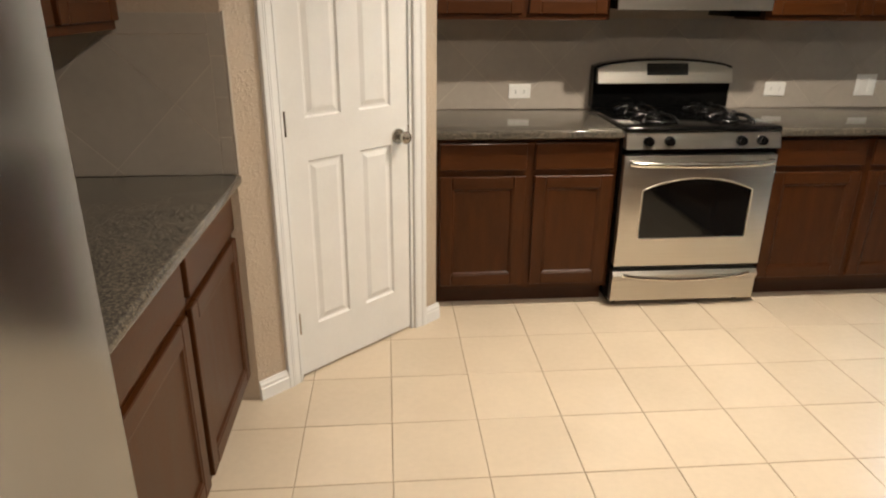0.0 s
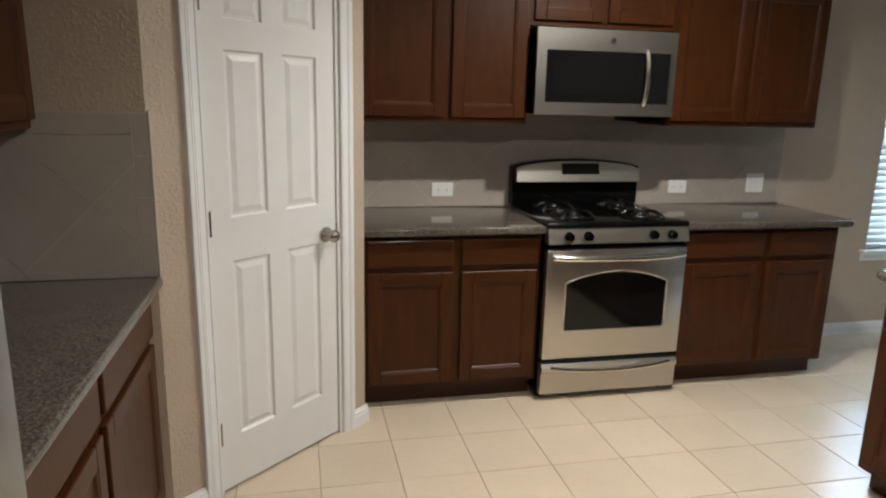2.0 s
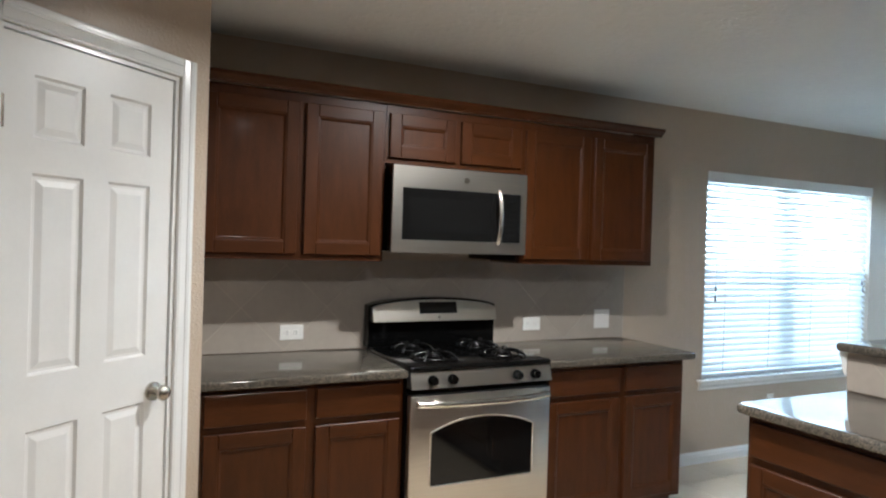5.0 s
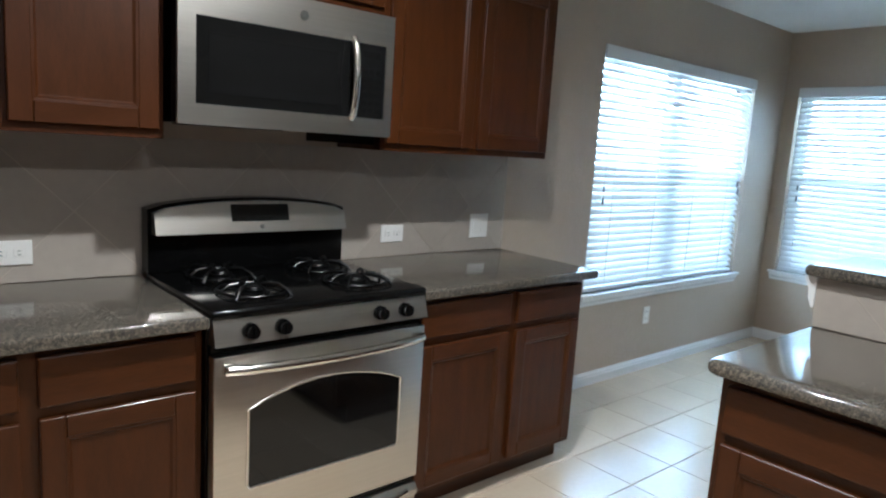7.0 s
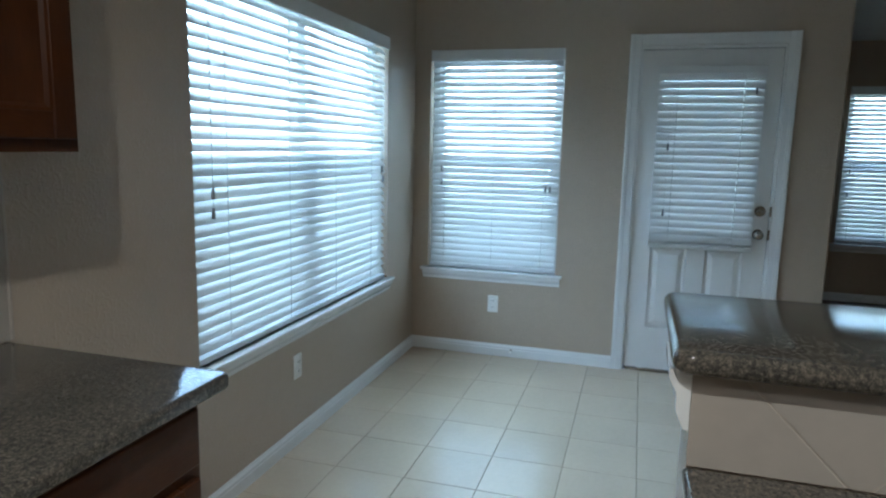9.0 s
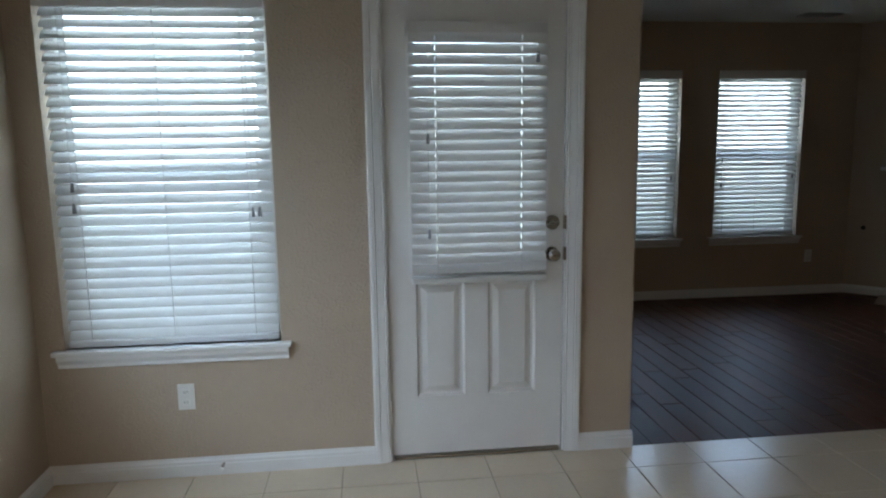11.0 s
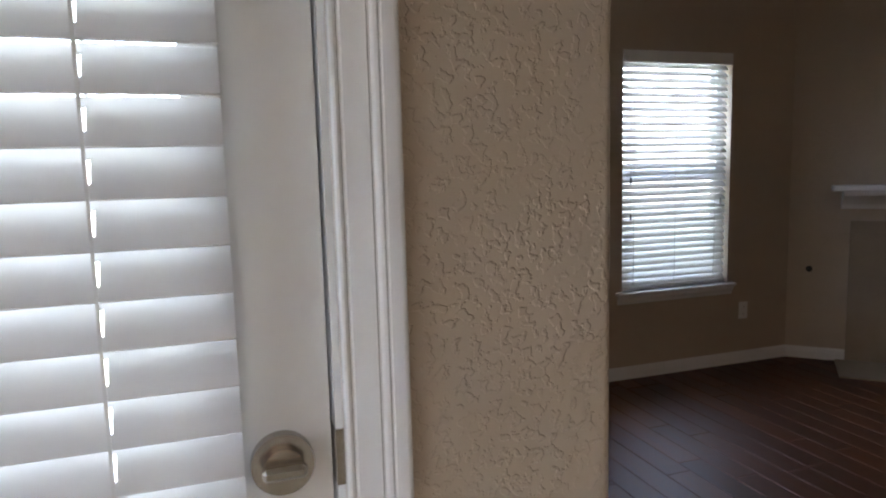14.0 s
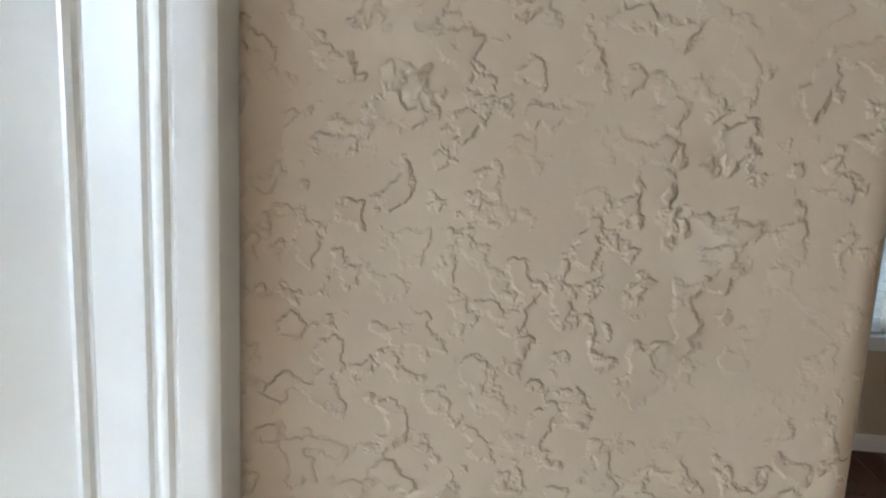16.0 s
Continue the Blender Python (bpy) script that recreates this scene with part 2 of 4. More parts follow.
def box(x0, x1, y0, y1, z0, z1, bevel=0.0, seg=1):
    return add_box(bmesh.new(), x0, x1, y0, y1, z0, z1, bevel, seg)


def add_cyl(bm, p, r, length, axis="Z", r2=None, n=20):
    rot = {"Z": Matrix(), "X": Matrix.Rotation(radians(90), 4, "Y"), "Y": Matrix.Rotation(radians(-90), 4, "X")}[axis]
    bmesh.ops.create_cone(bm, cap_ends=True, segments=n, radius1=r, radius2=r if r2 is None else r2, depth=length,
                          matrix=Matrix.Translation(p) @ rot)
    return bm


def add_ball(bm, p, r, sx=1, sy=1, sz=1, u=16, v=10):
    bmesh.ops.create_uvsphere(bm, u_segments=u, v_segments=v, radius=r, matrix=Matrix.LocRotScale(p, None, (sx, sy, sz)))
    return bm


def add_prism(bm, outline, a, b, axis="Y"):
    """Extrude an outline (pairs) from a to b along an axis; pairs are the two other axes in order."""
    def at(u, v, w):
        return {"X": (w, u, v), "Y": (u, w, v), "Z": (u, v, w)}[axis]
    lo = [bm.verts.new(at(u, v, a)) for u, v in outline]
    hi = [bm.verts.new(at(u, v, b)) for u, v in outline]
    n = len(outline)
    faces = [bm.faces.new(lo), bm.faces.new(hi[::-1])]
    for i in range(n):
        faces.append(bm.faces.new((lo[i], hi[i], hi[(i + 1) % n], lo[(i + 1) % n])))
    bmesh.ops.recalc_face_normals(bm, faces=faces)
    return bm


def prism(outline, a, b, axis="Y"):
    return add_prism(bmesh.new(), outline, a, b, axis)


def add_tube(bm, pts, r, n=8):
    """A round bar along points."""
    rings = []
    for i, q in enumerate(pts):
        d = (Vector(pts[min(i + 1, len(pts) - 1)]) - Vector(pts[max(i - 1, 0)])).normalized()
        s = d.orthogonal().normalized()
        t = d.cross(s)
        if rings:
            s = (last - d * last.dot(d)).normalized()
            t = d.cross(s)
        last = s
        rings.append([bm.verts.new(Vector(q) + r * (math.cos(2 * math.pi * k / n) * s + math.sin(2 * math.pi * k / n) * t)) for k in range(n)])
    for a, b in zip(rings, rings[1:]):
        for k in range(n):
            bm.faces.new((a[k], a[(k + 1) % n], b[(k + 1) % n], b[k]))
    bm.faces.new(rings[0][::-1])
    bm.faces.new(rings[-1])
    return bm


def mesh_of(name, bm, mat, smooth=False):
    me = bpy.data.meshes.new(name)
    bm.to_mesh(me)
    bm.free()
    me.materials.append(mat)
    if smooth:
        me.shade_smooth()
        me.set_sharp_from_angle(angle=radians(35))
    return me


def part(name, bm, mat, parent=None, label="", smooth=False):
    ob = new(name, mesh_of(name, bm, mat, smooth))
    ob.parent = parent
    if label:
        tagged(ob, label)
    return ob


def thing(name, label, category, m=None, group="", kind=""):
    ob = new(name)
    ob.empty_display_size = 0.1
    if m is not None:
        ob.matrix_world = m
    return tagged(ob, label, category, group, kind)


def setting(name, bm, mat, label, category, smooth=False):
    return tagged(part(name, bm, mat, None, smooth=smooth), label, category, kind="structure")


# poses of things against walls: local x runs along the wall, local -y points into the room
def on_north(x, z=0.0, y=None):
    return pose(x, NORTH if y is None else y, z)


def on_west(y, z=0.0):
    return pose(WEST, y, z, 0, 0, 90)


def on_east(y, z=0.0, x=None):
    return pose(EAST if x is None else x, y, z, 0, 0, -90)


# ---- structure ----
def wall_with_holes(bm, length, height, thick, holes):
    """A wall from x=0 to length, its room face at y=0, its back at y=thick; holes are (x0, x1, z0, z1)."""
    xs = sorted({0.0, length, *[h[0] for h in holes], *[h[1] for h in holes]})
    for a, b in zip(xs, xs[1:]):
        cuts = sorted((h[2], h[3]) for h in holes if h[0] <= a + 1e-6 and h[1] >= b - 1e-6)
        z = 0.0
        for z0, z1 in cuts:
            if z0 > z:
                add_box(bm, a, b, 0, thick, z, z0)
            z = z1
        if z < height:
            add_box(bm, a, b, 0, thick, z, height)
    bmesh.ops.remove_doubles(bm, verts=bm.verts, dist=1e-5)
    inner = [f for f in bm.faces if any(g is not f and (g.calc_center_median() - f.calc_center_median()).length < 1e-5 for e in f.edges for g in e.link_faces)]
    bmesh.ops.delete(bm, geom=list(set(inner)), context="FACES")
    bmesh.ops.dissolve_limit(bm, angle_limit=0.01, verts=bm.verts, edges=bm.edges)
    return bm


def placed(ob, m):
    ob.matrix_world = m
    return ob


THICK, BEAD = 0.15, 0.014
W1 = (4.02, 5.875, 0.585, 2.04)      # wide window in the north wall: x0, x1, z0, z1
W2 = (2.51, 3.39, 0.585, 2.03)     # window in the east wall: y0, y1
ED = (1.255, 2.055, 0.0, 2.03)      # back door opening: y0, y1
L1 = (-0.65, 0.18, 0.56, 2.042)    # living room windows: y0, y1
L2 = (-1.808, -0.994, 0.56, 2.042)


def north_wall():
    x0 = WEST - THICK
    bm = wall_with_holes(bmesh.new(), EAST + THICK - x0, CEIL, THICK, [(W1[0] - x0, W1[1] - x0, W1[2], W1[3])])
    return placed(setting("wall_north", bm, WALL, "beige knockdown-textured drywall behind range and dining corner", "wall"), pose(x0, NORTH, 0))


def east_wall():
    holes = [(NORTH - W2[1], NORTH - W2[0], W2[2], W2[3]), (NORTH - ED[1], NORTH - ED[0], ED[2], ED[3])]
    bm = wall_with_holes(bmesh.new(), NORTH - LIVING_N - BEAD, CEIL, THICK, holes)
    return placed(setting("wall_east", bm, WALL, "beige knockdown-textured drywall around the back door", "wall"), on_east(NORTH))


def living_walls():
    setting("wall_living_north", box(EAST + BEAD, LIVING_E, LIVING_N, LIVING_N + THICK, 0, CEIL), WALL, "beige drywall returning into the living room", "wall")
    setting("corner_bead", add_cyl(bmesh.new(), (EAST + BEAD, LIVING_N + BEAD, CEIL / 2), BEAD, CEIL, n=32), WALL, "rounded painted drywall corner", "wall corner", True)
    y0 = LIVING_N + THICK
    holes = [(y0 - w[1], y0 - w[0], w[2], w[3]) for w in (L1, L2)]
    bm = wall_with_holes(bmesh.new(), y0 - SOUTH, CEIL, THICK, holes)
    placed(setting("wall_living_east", bm, WALL, "beige living room wall with two windows", "wall"), pose(LIVING_E, y0, 0, 0, 0, -90))
    setting("wall_south", box(WEST - THICK, LIVING_E + THICK, SOUTH - THICK, SOUTH, 0, CEIL), WALL, "plain beige wall closing the living room", "wall")
    setting("wall_west", box(WEST - THICK, WEST, SOUTH, NORTH, 0, CEIL), WALL, "plain beige kitchen wall behind the refrigerator", "wall")


PANTRY = pose(-0.10, 2.14, 0, 0, 0, 41.85)
PANTRY_LEN, PD = 0.989, (0.192, 0.842)


def pantry_walls():
    setting("wall_pantry_south", box(WEST, -0.10, 2.14, 2.24, 0, CEIL), WALL, "short beige wall beside the counter", "wall")
    bm = wall_with_holes(bmesh.new(), PANTRY_LEN, CEIL, 0.1, [(PD[0], PD[1], 0.0, 2.04)])
    placed(setting("wall_pantry_diagonal", bm, WALL, "beige diagonal wall holding the pantry door", "wall"), PANTRY)
    end = PANTRY @ Vector((PANTRY_LEN, 0, 0))
    setting("wall_pantry_east", box(end.x - 0.1, end.x, end.y, NORTH, 0, CEIL), WALL, "short beige wall beside the range cabinets", "wall")
    return end


north_wall()
east_wall()
living_walls()
PANTRY_END = pantry_walls()
setting("ceiling", box(WEST - THICK, LIVING_E + THICK, SOUTH - THICK, NORTH + THICK, CEIL, CEIL + 0.2), CEILING, "white lightly textured flat ceiling", "ceiling")


def base_profile(h=0.08, t=0.016):
    return [(0, 0), (-t, 0), (-t, h * 0.62), (-t * 0.8, h * 0.66), (-t * 0.8, h * 0.8), (-t * 0.45, h * 0.9), (-t * 0.3, h), (0, h)]


def baseboard(m, length, label="white painted moulded baseboard"):
    ob = placed(setting("baseboard", prism(base_profile(), 0, length, "X"), TRIM, label, "baseboard"), m)
    return ob


baseboard(on_north(3.228), EAST - 3.228)
baseboard(on_east(NORTH), NORTH - 2.123)
baseboard(on_east(1.187), 1.187 - LIVING_N + 0.005)
baseboard(pose(LIVING_E, LIVING_N, 0, 0, 0, -90), LIVING_N + 2.32)
baseboard(PANTRY, PD[0] - 0.062)
baseboard(PANTRY @ pose(PD[1] + 0.062, 0, 0), PANTRY_LEN - PD[1] - 0.062 + 0.012)


# ---- doors ----
def casing_profile(w=0.062):
    """Colonial casing: inner bead, cove, ogee and a rounded outer back band."""
    pts = [(0, 0.0), (0, 0.009), (0.02, 0.0115), (0.06, 0.0125), (0.10, 0.0115), (0.12, 0.0095), (0.14, 0.0095), (0.17, 0.0115), (0.24, 0.0122), (0.42, 0.0135), (0.52, 0.0150),
           (0.545, 0.0135), (0.57, 0.0135), (0.59, 0.0160), (0.63, 0.0178), (0.67, 0.0178), (0.70, 0.0163), (0.72, 0.0163), (0.74, 0.0178), (0.90, 0.0185), (0.95, 0.0182), (0.985, 0.0165), (1, 0.013), (1, 0)]
    return [(w * u, -v) for u, v in pts]


def casing(parent, x0, x1, top, w=0.066):
    """Moulded casing round an opening: two legs and a head."""
    pr = casing_profile(w)
    part("casing_leg", prism([(x0 - u, v) for u, v in pr], 0, top + w, "Z"), TRIM, parent, smooth=True)
    part("casing_leg", prism([(x1 + u, v) for u, v in pr], 0, top + w, "Z"), TRIM, parent, smooth=True)
    part("casing_head", prism([(v * 1.04, top + u) for u, v in pr], x0, x1, "X"), TRIM, parent, smooth=True)


def raised_panel(x0, x1, z0, z1, face, sink=0.009, lip=0.016):
    """A sunken moulding with a raised field, as one frame to lay into a door face at y=face."""
    bm = bmesh.new()
    def ring(d, y):
        return [bm.verts.new(q) for q in ((x0 + d, y, z0 + d), (x1 - d, y, z0 + d), (x1 - d, y, z1 - d), (x0 + d, y, z1 - d))]
    rings = [ring(0, face), ring(lip * 0.45, face + sink), ring(lip, face + sink), ring(lip * 2.2, face + 0.002)]
    for a, b in zip(rings, rings[1:]):
        for k in range(4):
            bm.faces.new((a[k], a[(k + 1) % 4], b[(k + 1) % 4], b[k]))
    bm.faces.new(rings[-1])
    bmesh.ops.recalc_face_normals(bm, faces=bm.faces)
    return bm


def slab_with_openings(x0, x1, z0, z1, y0, y1, holes):
    """A door leaf as stiles and rails around rectangular openings, one mesh."""
    bm = bmesh.new()
    xs = sorted({x0, x1, *[h[0] for h in holes], *[h[1] for h in holes]})
    zs = sorted({z0, z1, *[h[2] for h in holes], *[h[3] for h in holes]})
    for a, b in zip(xs, xs[1:]):
        for c, d in zip(zs, zs[1:]):
            if not any(h[0] <= a + 1e-6 and h[1] >= b - 1e-6 and h[2] <= c + 1e-6 and h[3] >= d - 1e-6 for h in holes):
                add_box(bm, a, b, y0, y1, c, d)
    bmesh.ops.remove_doubles(bm, verts=bm.verts, dist=1e-5)
    seen = {}
    for f in bm.faces:
        c = f.calc_center_median()
        seen.setdefault((round(c.x, 4), round(c.y, 4), round(c.z, 4)), []).append(f)
    bmesh.ops.delete(bm, geom=[f for v in seen.values() if len(v) > 1 for f in v], context="FACES")
    bmesh.ops.dissolve_limit(bm, angle_limit=0.01, verts=bm.verts, edges=bm.edges)
    return bm


def hinge(parent, x, z, y, mat=None):
    bm = add_cyl(bmesh.new(), (x, y, z), 0.006, 0.09, n=12)
    add_box(bm, x - 0.018, x + 0.004, y + 0.002, y + 0.005, z - 0.044, z + 0.044)
    part("hinge", bm, mat or NICKEL, parent, "butt hinge on the door edge", True)


def knob(name, parent, x, y, z, label="round satin nickel door knob"):
    """A round knob on a rosette, on the room side (towards -y)."""
    bm = add_cyl(bmesh.new(), (x, y - 0.005, z), 0.032, 0.01, "Y", n=28)
    add_cyl(bm, (x, y - 0.025, z), 0.012, 0.035, "Y", n=16)
    add_ball(bm, (x, y - 0.052, z), 0.027, 1, 0.78, 1, 20, 14)
    return part(name, bm, NICKEL, parent, label, True)


def pantry_door():
    d = thing("door_1", "closed white six-panel pantry door with nickel knob", "door", PANTRY, kind="structure")
    x0, x1 = PD
    casing(d, x0, x1, 2.04)
    bm = box(x0 + 0.0005, x0 + 0.015, 0.002, 0.1, 0, 2.04)
    add_box(bm, x1 - 0.015, x1 - 0.0005, 0.002, 0.1, 0, 2.04)
    add_box(bm, x0 + 0.015, x1 - 0.015, 0.002, 0.1, 2.025, 2.0395)
    part("jamb", bm, TRIM, d)
    a, b = x0 + 0.018, x1 - 0.018
    mid, st = (a + b) / 2, 0.095
    cols = [(a + st, mid - 0.045), (mid + 0.045, b - st)]
    rows = [(0.22, 0.90), (1.06, 1.64), (1.74, 1.92)]
    holes = [(c[0], c[1], r[0], r[1]) for c in cols for r in rows]
    leaf = part("door_leaf", slab_with_openings(a, b, 0.012, 2.022, 0.012, 0.047, holes), DOOR_WHITE, d)
    for h in holes:
        part("door_panel", raised_panel(*h, 0.012), DOOR_WHITE, leaf)
    knob("door_knob", d, b - 0.06, 0.012, 0.93)
    part("latch_plate", box(b - 0.001, b + 0.003, 0.008, 0.03, 0.89, 0.97), NICKEL, d)
    for z in (0.25, 1.05, 1.8):
        hinge(d, a - 0.001, z, 0.006)


def slat_mesh(width, chord=0.05, tilt=52, sag=0.0045, mat=None, holes=()):
    """One curved blind slat, lying along x, room edge down; holes are the middles of its cord slots."""
    bm = bmesh.new()
    n = 5
    xs = [0.0, width] + [h + d for h in holes for d in (-0.002, 0.002)]
    xs.sort()
    rows = []
    for s in (0, 0.0028):
        for k in range(n):
            u = (k / (n - 1) - 0.5) * chord
            c = sag * (1 - (2 * k / (n - 1) - 1) ** 2) + s
            y = u * math.cos(radians(tilt)) - c * math.sin(radians(tilt))
            z = u * math.sin(radians(tilt)) + c * math.cos(radians(tilt))
            rows.append([bm.verts.new((x, y, z)) for x in xs])
    m = len(xs)
    for e in range(m - 1):
        slot = e % 2 == 1
        for k in range(n - 1):
            if slot and k in (1, 2):
                continue
            bm.faces.new((rows[k][e], rows[k][e + 1], rows[k + 1][e + 1], rows[k + 1][e]))
            bm.faces.new((rows[n + k][e], rows[n + k + 1][e], rows[n + k + 1][e + 1], rows[n + k][e + 1]))
        bm.faces.new((rows[0][e], rows[n][e], rows[n][e + 1], rows[0][e + 1]))
        bm.faces.new((rows[n - 1][e], rows[n - 1][e + 1], rows[2 * n - 1][e + 1], rows[2 * n - 1][e]))
        if slot:
            for k in (1, 3):
                bm.faces.new((rows[k][e], rows[k][e + 1], rows[n + k][e + 1], rows[n + k][e]))
            for c in (e, e + 1):
                for k in (1, 2):
                    bm.faces.new((rows[k][c], rows[k + 1][c], rows[n + k + 1][c], rows[n + k][c]))
    for e in (0, m - 1):
        bm.faces.new([rows[k][e] for k in range(n)] + [rows[n + k][e] for k in range(n - 1, -1, -1)])
    bmesh.ops.recalc_face_normals(bm, faces=bm.faces)
    return mesh_of("slat", bm, mat or SLAT, True)


def blind(m, width, height, label, tilt=54, valance=0.075, pitch=0.0435, ladders=3, depth=0.04, valance_side=0.0, cords=True, tails=((0.07, 0.5), (0.93, 0.55)), mat=None, inset=0.12, slots=False):
    """A horizontal blind hung from a head rail; local origin at the top left of the opening, y=0 is the wall face."""
    b = thing("window_blind", label, "blind", m)
    part("valance", box(0.004, width - 0.004, -0.012, 0.002, -valance, -0.002, 0.004, 2), TRIM, b)
    part("head_rail", box(0.008, width - 0.008, 0.012, 0.055, -0.05, -0.006), TRIM, b)
    cord_x = [width * (inset + (1 - 2 * inset) * i / (ladders - 1)) for i in range(ladders)]
    me = slat_mesh(width - 0.024, tilt=tilt, mat=mat, holes=[x - 0.012 for x in cord_x] if slots else ())
    z, k = -valance - 0.012, 0
    rng = random.Random(int(width * 1000))
    while z > -height + 0.042:
        s = new("slat", me)
        s.parent = b
        s.location = (0.012, depth, z)
        s.rotation_euler = (rng.uniform(-0.02, 0.02), rng.uniform(-0.0012, 0.0012), 0)
        z -= pitch
        k += 1
    part("bottom_rail", box(0.01, width - 0.01, depth - 0.025, depth + 0.025, -height + 0.004, -height + 0.03, 0.005, 2), SLAT, b)
    for x in cord_x:
        bm = box(x - 0.0015, x + 0.0015, depth - 0.021, depth - 0.0195, -height + 0.03, -valance)
        add_box(bm, x - 0.0015, x + 0.0015, depth + 0.0195, depth + 0.021, -height + 0.03, -valance)
        part("ladder_cord", bm, CORD, b)
    if cords:
        for fx, fz in tails:
            bm = box(width * fx - 0.001, width * fx + 0.001, depth - 0.035, depth - 0.033, -height * fz, -valance)
            cord = part("pull_cord", bm, CORD, b)
            part("tassel", add_cyl(bmesh.new(), (width * fx, depth - 0.034, -height * fz - 0.02), 0.008, 0.04, r2=0.005, n=10), TASSEL, cord, "small grey cord tassel", True)
    return b


def window(name, m, width, height, twin, label):
    """Vinyl double-hung sash in a plaster-wrapped opening, with a stool and apron; origin at the opening's lower left."""
    w = thing(name, label, "window", m, kind="structure")
    y0, y1 = 0.085, 0.135
    bm = bmesh.new()
    for a, b, c, d in ((0.001, 0.04, 0.001, height - 0.001), (width - 0.04, width - 0.001, 0.001, height - 0.001), (0.04, width - 0.04, height - 0.04, height - 0.001), (0.04, width - 0.04, 0.001, 0.04)):
        add_box(bm, a, b, y0, y1, c, d, 0.004)
    part("window_frame", bm, VINYL, w)
    bays = [(0.04, width / 2 - 0.04), (width / 2 + 0.04, width - 0.04)] if twin else [(0.04, width - 0.04)]
    if twin:
        part("mullion", box(width / 2 - 0.04, width / 2 + 0.04, y0 - 0.01, y1, 0.04, height - 0.04, 0.004), VINYL, w)
    half = height * 0.5
    for a, b in bays:
        for z0, z1, y in ((half, height - 0.04, y1 - 0.022), (0.04, half, y0 + 0.004)):
            bm = bmesh.new()
            for q in ((a, a + 0.028, z0, z1), (b - 0.028, b, z0, z1), (a + 0.028, b - 0.028, z1 - 0.034, z1), (a + 0.028, b - 0.028, z0, z0 + 0.034)):
                add_box(bm, q[0] + 0.0005, q[1] - 0.0005, y, y + 0.02, q[2], q[3])
            sash = part("sash", bm, VINYL, w)
            pane = part("pane", box(a + 0.028, b - 0.028, y + 0.008, y + 0.012, z0 + 0.034, z1 - 0.034), GLASS, sash)
            pane.visible_shadow = False
        part("insect_screen", box(a + 0.01, b - 0.01, y1 + 0.004, y1 + 0.006, 0.045, half), SCREEN, w, "grey fibreglass insect screen")
    part("sill", box(-0.045, width + 0.045, -0.04, 0.085, -0.02, 0.0, 0.005, 2), TRIM, w)
    apron = [(0.0, -0.0205), (-0.03, -0.0205), (-0.026, -0.04), (-0.012, -0.06), (-0.012, -0.075), (0.0, -0.08)]
    part("apron", prism(apron, -0.03, width + 0.03, "X"), TRIM, w)
    return w


